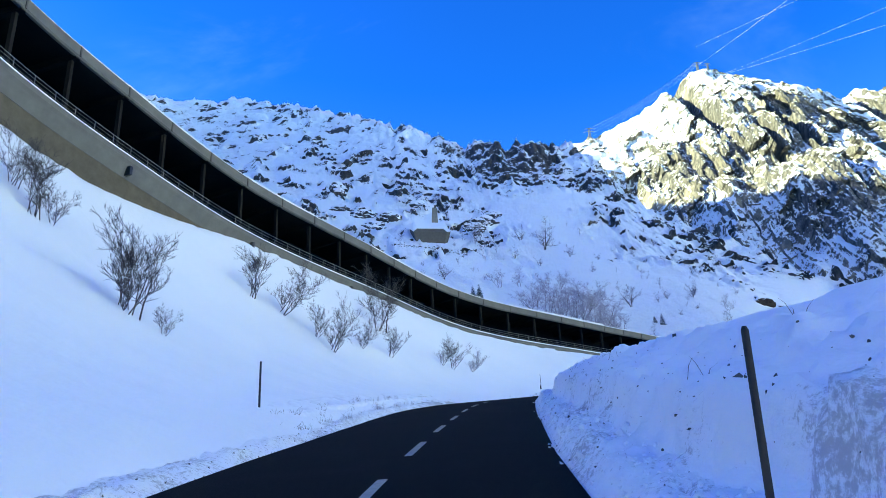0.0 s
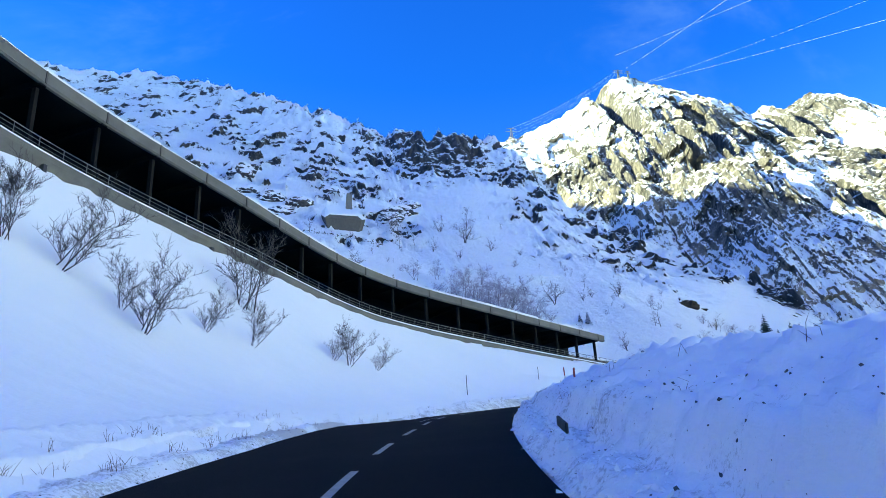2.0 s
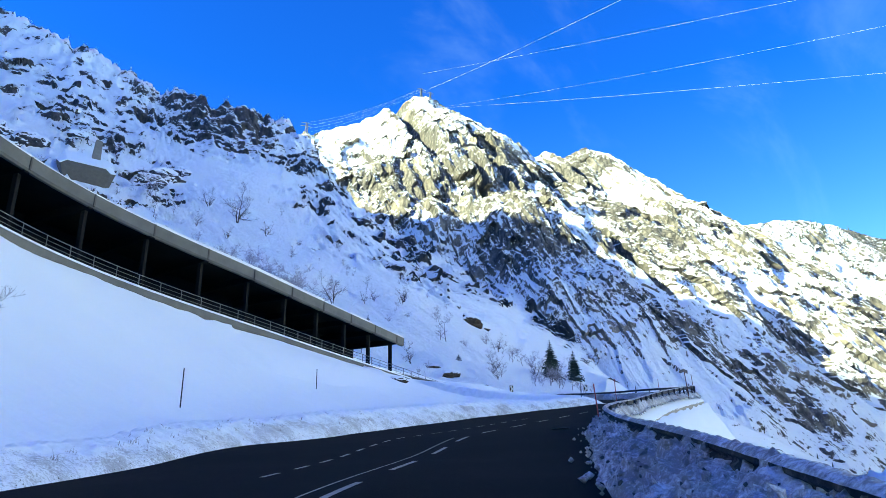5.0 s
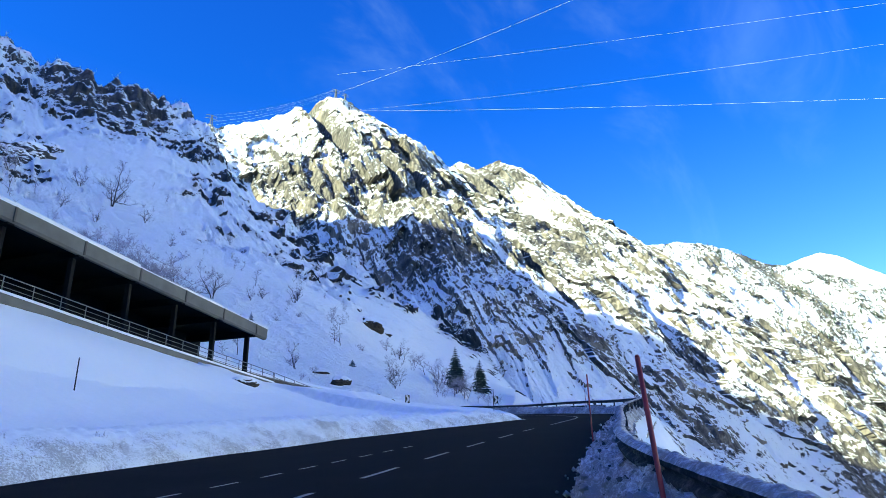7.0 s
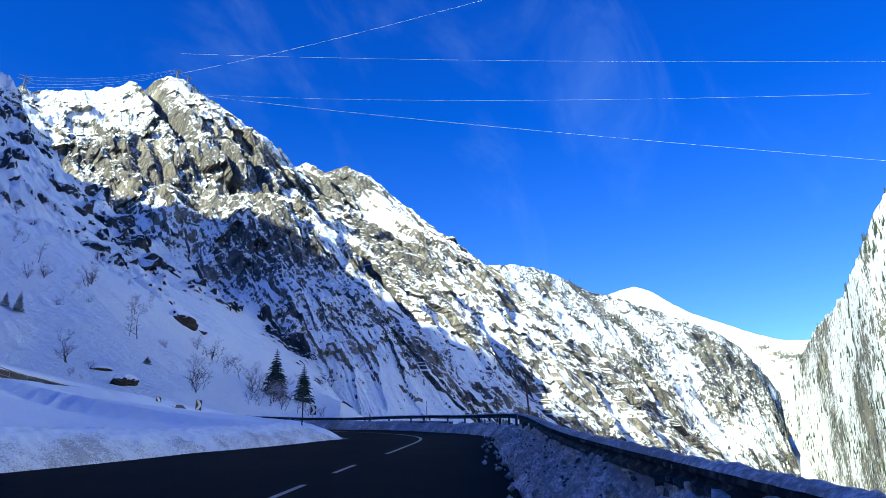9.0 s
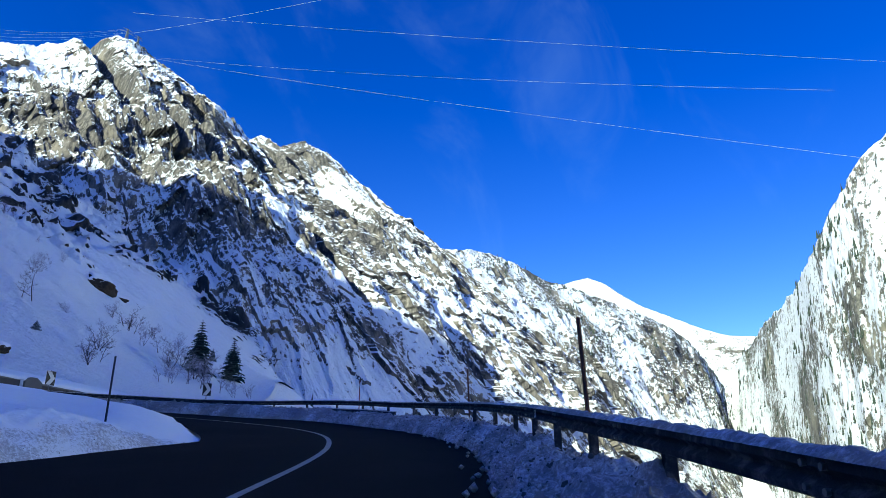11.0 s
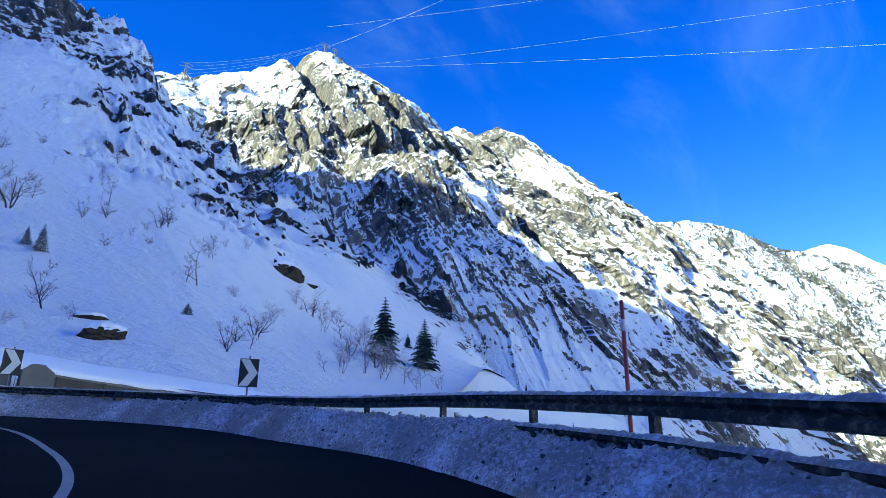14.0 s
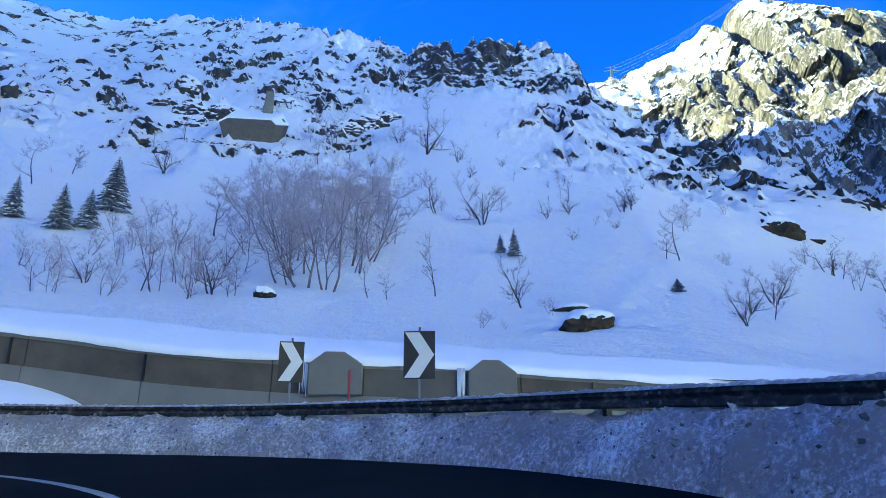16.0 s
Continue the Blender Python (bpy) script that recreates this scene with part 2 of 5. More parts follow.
def grid_faces(nu, nv):
    i = np.arange(nu - 1)[:, None] * nv + np.arange(nv - 1)[None, :]
    return np.stack([i, i + nv, i + nv + 1, i + 1], -1).reshape(-1, 4).tolist()


def curve(ctrl, n):
    """A smooth line through the control points, with n samples."""
    c = np.asarray(ctrl, float)
    c = np.vstack([2 * c[0] - c[1], c, 2 * c[-1] - c[-2]])
    m = len(c) - 3
    u = np.linspace(0, m, n)
    i = np.minimum(u.astype(int), m - 1)
    t = (u - i)[:, None]
    a, b, d, e = c[i], c[i + 1], c[i + 2], c[i + 3]
    return 0.5 * (2 * b + (d - a) * t + (2 * a - 5 * b + 4 * d - e) * t**2 + (3 * b - a - 3 * d + e) * t**3)


def even(line, step):
    """The line again, in equal steps."""
    d = np.r_[0, np.cumsum(np.linalg.norm(np.diff(line, axis=0), axis=1))]
    s = np.linspace(0, d[-1], max(2, int(d[-1] / step) + 1))
    return np.stack([np.interp(s, d, line[:, k]) for k in range(3)], 1)


def across(line):
    """Unit vectors to the right of the line, in plan."""
    d = np.gradient(line[:, :2], axis=0)
    n = np.stack([d[:, 1], -d[:, 0]], 1)
    return n / np.linalg.norm(n, axis=1)[:, None]


def smooth01(x, lo, hi):
    t = np.clip((x - lo) / (hi - lo), 0, 1)
    return t * t * (3 - 2 * t)


def fractal(pts, scale, octaves=6, h=0.9, seed=0.0):
    off = Vector((seed * 13.7, seed * 7.3, seed * 3.1))
    return np.array([noise.fractal(Vector(p) * scale + off, h, 2.1, octaves) for p in pts])


def ridged(pts, scale, octaves=6, seed=0.0):
    off = Vector((seed * 11.3, seed * 5.9, seed * 2.7))
    return np.array([noise.ridged_multi_fractal(Vector(p) * scale + off, 0.9, 2.1, octaves, 1.0, 2.0) for p in pts])


# ---- plan ----
# the road's axis under the driver, from below the first bend to the gallery
ROAD_PTS = [(-1.5, -24.0, -3.4), (-0.6, -11.0, -1.2), (0.0, 0.0, 0.8), (0.6, 11.3, 2.8), (1.4, 22.7, 4.6), (2.7, 34.2, 6.4), (4.9, 45.2, 8.0), (8.15, 55.45, 9.4), (13.8, 63.9, 10.7), (19.8, 71.7, 11.8), (25.4, 78.8, 13.0), (31.7, 84.7, 14.1), (38.6, 90.6, 15.3), (46.0, 96.5, 16.6), (53.8, 102.8, 17.9), (61.9, 110.2, 19.3), (68.8, 119.2, 20.7), (72.1, 129.5, 22.0), (72.3, 137.9, 22.87), (71.2, 143.2, 23.5), (68.0, 148.0, 23.95), (62.5, 151.0, 24.25), (55.0, 150.0, 24.4), (48.5, 143.5, 24.4), (43.5, 138.0, 24.35)]
GALLERY_PTS = [(44.4, 136.0, 24.4), (24.2, 120.2, 25.0), (4.0, 106.8, 26.9), (-9.9, 85.5, 28.4), (-20.1, 69.0, 29.8), (-26.5, 54.7, 31.6), (-31.2, 40.0, 33.6), (-33.5, 20.0, 36.0), (-33.0, -10.0, 39.0)]
road_line = even(curve(ROAD_PTS, 900), 0.5)
gallery_line = even(curve(GALLERY_PTS, 600), 0.5)
road_n = across(road_line)
gallery_n = across(gallery_line)   # towards the hill
NR, NG = len(road_line), len(gallery_line)


def along(x, y):
    return int(np.argmin(((road_line[:, :2] - (x, y)) ** 2).sum(1)))


# stations: index along the road of every second of the drive
STATION = [along(p[0], p[1]) for p in ROAD_PTS[2:19]]


def profile(*pairs):
    """A width along the road from (second, metres) pairs."""
    s = np.interp([p[0] for p in pairs], range(17), STATION)
    s = [v + max(0, p[0] - 16) * 20 for v, p in zip(s, pairs)]
    return np.interp(np.arange(NR), s, [p[1] for p in pairs])


left_edge = profile((0, -4.7), (1.4, -4.4), (3.5, -5.1), (4.5, -6.4), (5.2, -8.6), (7, -12.0), (8.5, -14.2), (10, -14.6), (11, -13.6), (12, -11.0), (12.7, -8.0), (13.3, -6.0), (14, -6.6), (15, -6.4), (16, -5.2), (18, -4.6), (19.2, -2.6), (20.5, -2.0))
right_edge = profile((0, 0.95), (1, 1.0), (1.6, 1.25), (2.6, 1.45), (4, 1.35), (5, 1.05), (7.8, 1.0), (9, 1.15), (10.3, 1.0), (12, 1.1), (13, 2.1), (13.6, 2.3), (14.8, 3.4), (16, 3.6), (17, 4.0), (18.2, 3.2), (20, 2.4))
centre = profile((0, -1.6), (1.5, -1.35), (3.4, -1.45), (4.1, -1.6), (4.8, -2.4), (6, -3.2), (8, -3.7), (9.2, -3.6), (10.5, -3.3), (12, -2.7), (13, -1.95), (13.6, -1.65), (14.1, -1.75), (14.8, -2.15), (15.5, -1.85), (16.5, -1.4))
centre = np.convolve(np.pad(centre, 14, mode="edge"), np.ones(29) / 29, mode="valid")
# the hairpin's outer side is raised to fit the camera's view
camber = profile((12.8, 0.0), (14.3, 0.04), (15.3, 0.08), (18.2, 0.08), (19.6, 0.0))
mound_h = profile((-1, 2.0), (0, 1.92), (1.5, 1.72), (3, 1.5), (4, 1.0), (5, 0.8), (6, 0.7), (16, 0.7))
open_side = profile((3.2, 0.0), (5.0, 0.6), (6.2, 1.0), (16, 1.0))
wall_drop = profile((13.0, 0.0), (14.6, 1.0), (16, 1.0))   # where the drop is only a ditch below the hillside wall


def nearest(line, xy):
    best = np.full(len(xy), 1e18)
    idx = np.zeros(len(xy), int)
    for k in range(len(line)):
        d = (xy[:, 0] - line[k, 0]) ** 2 + (xy[:, 1] - line[k, 1]) ** 2
        m = d < best
        best[m] = d[m]
        idx[m] = k
    return np.sqrt(best), idx


# the two edges of the snow slope inside the bend
APEX = along(66.5, 149.5)
edge_line = road_line.copy()
edge_line[:, :2] += road_n * left_edge[:, None]
low_edge = edge_line[:APEX:2]
HIGH_ROAD = len(edge_line[APEX:NR - 12:2])
high_edge = np.vstack([edge_line[APEX:NR - 12:2], gallery_line[::2]])


def ground_height(xy):
    d, i = nearest(road_line[::2], xy)
    i = i * 2
    lat = np.sign(((xy - road_line[i, :2]) * road_n[i]).sum(1)) * d
    zr = road_line[i, 2]
    dg, j = nearest(gallery_line[::2], xy)
    j = j * 2
    side = ((xy - gallery_line[j, :2]) * gallery_n[j]).sum(1)
    zg = gallery_line[j, 2]
    # left: a bank, then a slope up to the foot of the gallery
    dl, a = nearest(low_edge, xy)
    du, b = nearest(high_edge, xy)
    f = dl / (dl + du + 1e-6)
    zl, zu = low_edge[a, 2], high_edge[b, 2]
    edge_low = np.where(b >= HIGH_ROAD, 0.15 + 0.2 * smooth01(b - HIGH_ROAD, 10, 30) + 0.55 * smooth01(b - HIGH_ROAD, 45, 95) + 3.6 * smooth01(b - HIGH_ROAD, 92, 118), 0.05)
    low = 0.15 + 0.2 * smooth01(j, 20, 60) + 0.55 * smooth01(j, 90, 190) + 3.6 * smooth01(j, 184, 236)
    up = zl + (zu - edge_low - zl) * f**1.75 + 0.55 * smooth01(dl, 0.2, 2.5) * (1 - f) * smooth01(du, 0.5, 4)
    left = np.where((side > 0) & (j > 3), zg - low - 0.1 + 0.4 * np.minimum(side, 1), up)
    # right: a bank of snow, then the open drop into the gorge
    dr = np.maximum(lat - right_edge[i], 0)
    mound = zr + mound_h[i] * smooth01(dr, 0.0, 3.4) + 0.20 * np.maximum(dr - 2.5, 0) * mound_h[i] / 2.3
    drop = zr - 0.4 - 1.7 * np.maximum(dr - 2.0, 0)
    ditch = np.maximum(drop, zr - 2.2 - 1.6 * np.maximum(xy[:, 0] - 82, 0) - 1.6 * np.maximum(148 - xy[:, 1], 0))
    drop = drop * (1 - wall_drop[i]) + ditch * wall_drop[i]
    right = mound * (1 - open_side[i]) + drop * open_side[i]
    z = np.where(lat < 0, left, right)
    on = (lat > left_edge[i] - 0.4) & (lat < right_edge[i] + 0.4)
    z = np.where(on, zr - 0.3 + camber[i] * lat, z)
    far = smooth01(np.hypot(xy[:, 0] - 40, xy[:, 1] - 80), 170, 420)
    floor = -110.0 + 260.0 * smooth01(xy[:, 0], 650, 1700)
    return np.maximum(z, -110.0) * (1 - far) + floor * far


def stretched(lo, hi, core_lo, core_hi, step, far_n):
    core = np.arange(core_lo, core_hi + 0.01, step)
    a = core_lo - (core_lo - lo) * (np.linspace(0, 1, far_n)[1:] ** 2.5)
    b = core_hi + (hi - core_hi) * (np.linspace(0, 1, far_n)[1:] ** 2.5)
    return np.r_[a[::-1], core, b]


gx = stretched(-4500, 4500, -45, 105, 0.8, 24)
gy = stretched(-4500, 4500, -25, 172, 0.8, 24)
GX, GY = np.meshgrid(gx, gy, indexing="ij")
gxy = np.stack([GX.ravel(), GY.ravel()], 1)
gv = np.c_[gxy, ground_height(gxy)]
gv[:, 2] += 0.16 * fractal(gv, 0.09, 4)
ground = tagged(mesh_object("ground", gv, grid_faces(len(gx), len(gy)), SNOW), "smooth deep snow on steep ground in shade", "ground", kind="structure")

def mountain(name, foot, ridge, nu, nv, power, amp, scale, mat, label, seed=1.0, jag=0.0, bare=None, rib=0.5, calm=0.0, gullies=(), slab=0.75, smooth_h=0.75, block=None, tops=()):
    f, r = curve(foot, nu), curve(ridge, nu)
    v = np.linspace(0, 1, nv)
    rise = v**power
    P = f[:, None, :] * (1 - v)[None, :, None] + r[:, None, :] * v[None, :, None]
    P[:, :, 2] = f[:, None, 2] * (1 - rise) + r[:, None, 2] * rise
    P = P.reshape(-1, 3)
    vv = np.tile(v, nu)
    uu = np.repeat(np.linspace(0, 1, nu), nv)
    run = np.linalg.norm(r - f, axis=1).mean()
    wide = np.linalg.norm(np.diff((f + r) / 2, axis=0), axis=1).sum()
    # coordinates on the slope, stretched downhill
    slope = np.stack([uu * wide, vv * run * 0.3, 0 * uu], 1)
    rocky = np.clip(bare(uu, vv, P), 0, 1) if bare else np.full(len(P), 0.62)
    env = np.sin(np.clip(vv, 0, 1) * math.pi) ** 0.5 * 0.85 + 0.15 * vv
    big = fractal(P, scale, 6, 0.9, seed)
    ribs = ridged(slope, scale * 2.4, 6, seed) - 1.1
    rough = calm + (1 - calm) * np.clip((rocky - 0.12) * 1.8, 0, 1)
    P[:, 2] += amp * env * (0.6 * big + rib * rough * ribs)
    if jag:
        P[:, 2] += jag * smooth01(vv, 0.82, 1.0) * fractal(P, scale * 5, 5, 0.7, seed + 4)
    # bluffs that stand on the crest, with notches between them
    for x0, x1, high, v0 in tops:
        inside = smooth01(P[:, 0] + 2.0 * fractal(P, 0.06, 3, 0.8, seed + 7), x0 - 2.5, x0 + 2.5) * (1 - smooth01(P[:, 0], x1 - 2.5, x1 + 2.5))
        P[:, 2] += high * inside * smooth01(vv + 0.012 * fractal(P * np.array([1, 0.2, 0]), 0.11, 3, 0.7, seed + 3), v0, v0 + 0.028)
    flat = (r - f)[:, :2]
    flat /= np.linalg.norm(flat, axis=1)[:, None]
    steps = fractal(P * np.array([1, 1, 0.28 if slab > 0.5 else 0.12]), scale * 3.0, 7, smooth_h, seed + 2)
    push = amp * slab * env * rough * steps
    for gu, gw, gd, v0, v1, lean in gullies:
        c = gu + lean * (vv - 0.5)
        push += gd * np.exp(-((uu - c) / gw) ** 2) * smooth01(vv, v0, v0 + 0.12) * (1 - smooth01(vv, v1 - 0.1, v1))
    if block:
        # upright jointed blocks
        bw, bh, ba = block
        wob = fractal(P, 0.5 / bw, 3, 0.8, seed + 6) * 0.5
        for k, (w, h, a) in enumerate(((bw, bh, ba), (bw * 0.38, bh * 0.45, ba * 0.4))):
            col = np.floor(uu * wide / w + wob)
            row = vv * run / h + col * 0.37 + wob * 0.5
            push += a * env * rough * np.array([noise.cell(Vector((c * 1.7 + 0.3, q, seed * 9.1 + k * 31.7))) for c, q in zip(col, row)])
    P[:, :2] += np.repeat(flat, nv, 0) * push[:, None]
    # the far side of the ridge falls away
    P = P.reshape(nu, nv, 3)
    back = P[:, -1:, :].copy()
    h = np.linalg.norm((r - f)[:, :2], axis=1) * 0.45
    back[:, 0, :2] += flat * h[:, None]
    back[:, 0, 2] = np.minimum(f[:, 2], r[:, 2]) - 40
    P = np.concatenate([P, back], 1)
    rocky = np.concatenate([rocky.reshape(nu, nv), np.full((nu, 1), 0.5)], 1)
    ob = mesh_object(name, P.reshape(-1, 3), grid_faces(nu, nv + 1), mat, None, not (block and slab < 0.5))
    att = ob.data.attributes.new("bare", "FLOAT", "POINT")
    att.data.foreach_set("value", rocky.ravel().astype(np.float32))
    return tagged(ob, label, "mountain", kind="structure")


def hill_bare(u, v, P):
    """Rock along the crest and down the ribs; smooth snow fields below."""
    n = fractal(P, 0.018, 4, 0.9, 9.0)
    x, y = P[:, 0], P[:, 1]
    patch = smooth01(fractal(P * np.array([1, 1, 1.8]), 0.055, 4, 0.7, 12.0), -0.04, 0.30)
    crest = smooth01(v + 0.10 * n, 0.62, 0.84) * (0.10 + 0.56 * patch)
    rib_line = smooth01(0.62 * (x - 95) + 1.0 * (y - 330) + 40 * n, -45, 25) * smooth01(x + 25 * n, 60, 120) * (1 - smooth01(x + 15 * n, 138, 165)) * (0.20 + 0.45 * patch)
    edge = smooth01(u + 0.03 * n, 0.93, 0.99) * (0.03 + 0.12 * patch)
    left = smooth01(v + 0.25 * n, 0.28, 0.48) * (1 - smooth01(x, 0, 70)) * (0.03 + 0.58 * patch)
    towers = smooth01(v + 0.06 * n, 0.70, 0.84) * np.exp(-(((x - 55) / 60) ** 2)) * (0.55 + 0.3 * patch)
    return np.maximum.reduce([crest, rib_line, edge, left, towers]) + 0.06


HILL_FOOT = [(-120, -260, 70), (-95, -60, 52), (-75, 40, 44), (-52, 82, 38), (-25, 112, 33), (5, 138, 30.5), (34, 157, 29.6), (56, 160.6, 28.5), (74, 161.6, 27.3), (93, 166, 27.6), (125, 195, 34), (165, 240, 46), (205, 280, 52)]
hill = mountain("hillside", HILL_FOOT,
                [(-420, -420, 380), (-480, -60, 430), (-480, 240, 470), (-420, 560, 440), (-320, 680, 455), (-191, 660, 428), (-110, 600, 372), (-42, 540, 318), (4, 508, 279), (30, 492, 264), (70, 474, 248), (104, 470, 242), (125, 425, 192), (150, 392, 150), (180, 345, 110), (200, 300, 75)],
                620, 240, 1.40, 9, 0.012, ROCK_NEAR, "snowy hillside with dark rock outcrops in shade", 1.0, 8, hill_bare, 0.8, 0.04, (), 0.75, 0.75, (9, 9, 3.0),
                [(-160, -40, 3, 0.93), (-45, 18, 3, 0.94), (-35, -12, 3, 0.78), (-8, 14, 3, 0.84), (24, 55, 3.5, 0.94), (28, 50, 3, 0.87), (57, 84, 4, 0.945), (60, 79, 3, 0.88), (87, 114, 4, 0.945), (89, 108, 3.5, 0.87), (97, 118, 3, 0.80)])


# the snow slope below the road's outer side hangs on the foot of the hillside
rim = curve(HILL_FOOT[7:] + [(222, 306, 56), (252, 322, 55), (292, 318, 49), (400, 285, 0)], 400)
rim = even(rim[rim[:, 0] >= 80], 9.0)
rim_x = [80, 93, 125, 165, 205, 283, 400]
rim_out = np.stack([np.interp(rim[:, 0], rim_x, d) for d in ((2, 12, 27, 42, 95, 60, 20), (-9, -17, -36, -52, -60, -70, -45), (-8, -20, -53, -95, -142, -150, -110))], 1)
apron = mountain("gorge_slope", (rim + rim_out).tolist(), (rim + np.array([-0.6, 0.7, -0.12])).tolist(),
                 220, 90, 0.6, 0.8, 0.02, ROCK_NEAR, "snow slope falling from the road into the gorge", 11.0, 0,
                 lambda u, v, P: 0.03 + 0.5 * smooth01(fractal(P, 0.04, 4, 0.9, 2.0), 0.0, 0.5) * smooth01(u, 0.5, 0.75), 0.6, 0.1)


def cliff_bare(u, v, P):
    n = fractal(P * np.array([1, 1, 0.6]), 0.009, 5, 0.9, 3.0)
    return 0.64 + 0.52 * n - 0.04 * (1 - smooth01(v, 0.1, 0.45)) - 0.10 * smooth01(v, 0.55, 0.8)


mountain("cliff_mountain", [(110, 430, 30), (180, 400, 40), (222, 372, 46), (255, 345, 48), (290, 328, 42), (335, 305, 25), (430, 270, -40), (600, 240, -100)],
                 [(120, 800, 410), (216, 843, 457), (280, 845, 490), (334, 847, 530), (394, 854, 566), (455, 833, 528), (510, 815, 488), (545, 805, 458)],
                 420, 330, 0.9, 40, 0.006, ROCK_FAR, "steep granite peak, sunlit above and shaded below", 2.0, 8, cliff_bare, 0.5, 0.5,
                 [(0.43, 0.022, 55, 0.55, 1.05, 0.05), (0.62, 0.012, 40, 0.3, 0.75, -0.1), (0.75, 0.012, 40, 0.2, 0.7, -0.1), (0.52, 0.01, 30, 0.35, 0.6, 0.0)], 0.28, 0.9, (26, 75, 9))
dome = mountain("dome_mountain", [(430, 330, -20), (470, 300, -50), (520, 290, -80), (600, 280, -100), (700, 270, -100), (850, 290, -100), (1050, 340, -60)],
                [(540, 812, 462), (566, 809, 487), (587, 793, 476), (623, 763, 484), (672, 717, 434), (696, 661, 370), (739, 608, 322)],
                300, 260, 0.85, 30, 0.007, ROCK_FAR, "rounded granite dome dusted with snow in sun", 3.0, 5,
                lambda u, v, P: 0.66 + 0.5 * fractal(P, 0.009, 4, 0.9, 5.0), 0.5, 0.5, [(0.30, 0.02, 60, 0.6, 1.05, 0.0)], 0.28, 0.9, (28, 85, 8))
valley = mountain("valley_side", [(780, 300, -100), (900, 320, -90), (1050, 350, -50), (1250, 400, 20), (1420, 460, 130)],
                  [(735, 630, 330), (871, 629, 361), (1043, 632, 366), (1234, 578, 350), (1413, 525, 316), (1576, 501, 232)],
                  260, 200, 0.9, 22, 0.008, ROCK_FAR, "long sunlit valley side of snow and pale rock", 4.0, 4,
                  lambda u, v, P: 0.64 + 0.5 * fractal(P, 0.009, 4, 0.9, 6.0), 0.5, 0.4, (), 0.28, 0.9, (24, 60, 5))
peak = mountain("far_peak", [(2300, 1500, 300), (2450, 1250, 300), (2500, 1050, 300), (2600, 850, 250), (2600, 400, 200)],
                [(2560, 1620, 800), (2714, 1428, 895), (2771, 1308, 912), (2838, 1146, 790), (2894, 984, 700), (2943, 811, 625), (2960, 500, 580)],
                120, 60, 0.8, 34, 0.003, ROCK_FAR, "distant white summit in full sun", 5.0, 5, lambda u, v, P: 0.10 + 0.55 * smooth01(u, 0.55, 0.8) + 0.3 * fractal(P, 0.004, 4, 0.9, 2.0))
opposite = mountain("opposite_mountain", [(300, -300, -100), (330, -120, -100), (400, 20, -100), (520, 110, -100), (700, 190, -95), (950, 270, -70), (1200, 360, 0), (1430, 460, 140)],
                    [(800, -400, 520), (740, -200, 490), (690, -60, 420), (640, 105, 285), (665, 150, 245), (735, 188, 222), (880, 230, 228), (1118, 316, 246), (1447, 445, 245)],
                    320, 180, 0.9, 30, 0.007, ROCK_SNOWY, "steep snowy mountainside across the gorge in sun", 6.0, 4,
                    lambda u, v, P: 0.16 + 0.5 * fractal(P, 0.009, 4, 0.9, 7.0), 0.5, 0.4)
mountain("closing_mountain", [(300, -320, -100), (150, -420, -80), (0, -420, -40), (-120, -280, 60)],
         [(800, -420, 520), (400, -800, 480), (-100, -900, 480), (-430, -440, 380)],
         80, 40, 0.9, 30, 0.006, ROCK_FAR, "snowy mountain closing the valley behind", 7.0, 6)
# unseen ridge added as a sun blocker; its heights set the shadow line
mountain("west_ridge", [(-260, -500, 250), (-300, -200, 300), (-320, 50, 320), (-330, 250, 320), (-340, 400, 330), (-380, 560, 330), (-420, 800, 340), (-430, 1000, 340)],
         [(-560, -500, 430), (-540, -200, 470), (-510, 50, 510), (-480, 250, 570), (-470, 400, 585), (-510, 600, 600), (-540, 800, 620), (-540, 1000, 600)],
         120, 40, 1.0, 22, 0.008, ROCK_FAR, "high snowy ridge out of view, added to shade the valley", 8.0, 14)

# ---- building blocks ----
def boxes(items):
    """Verts and faces of many boxes: (centre, half sizes, rotation matrix 3x3)."""
    V, F = [], []
    for c, h, m in items:
        b = len(V)
        for sx, sy, sz in ((-1, -1, -1), (1, -1, -1), (1, 1, -1), (-1, 1, -1), (-1, -1, 1), (1, -1, 1), (1, 1, 1), (-1, 1, 1)):
            V.append(Vector(c) + m @ Vector((sx * h[0], sy * h[1], sz * h[2])))
        F += [tuple(b + i for i in q) for q in ((0, 3, 2, 1), (4, 5, 6, 7), (0, 1, 5, 4), (1, 2, 6, 5), (2, 3, 7, 6), (3, 0, 4, 7))]
    return V, F


def bevelled(name, verts, faces, mat, parent=None, width=0.02, label=""):
    bm = bmesh.new()
    vs = [bm.verts.new(v) for v in verts]
    for f in faces:
        bm.faces.new([vs[i] for i in f])
    bmesh.ops.recalc_face_normals(bm, faces=bm.faces)
    if width:
        bmesh.ops.bevel(bm, geom=bm.edges[:], offset=width, segments=1, affect="EDGES")
    me = bpy.data.meshes.new(name)
    bm.to_mesh(me)
    bm.free()
    me.materials.append(mat)
    ob = new(name, me)
    ob.parent = parent
    if label:
        ob["label"] = label
    return ob


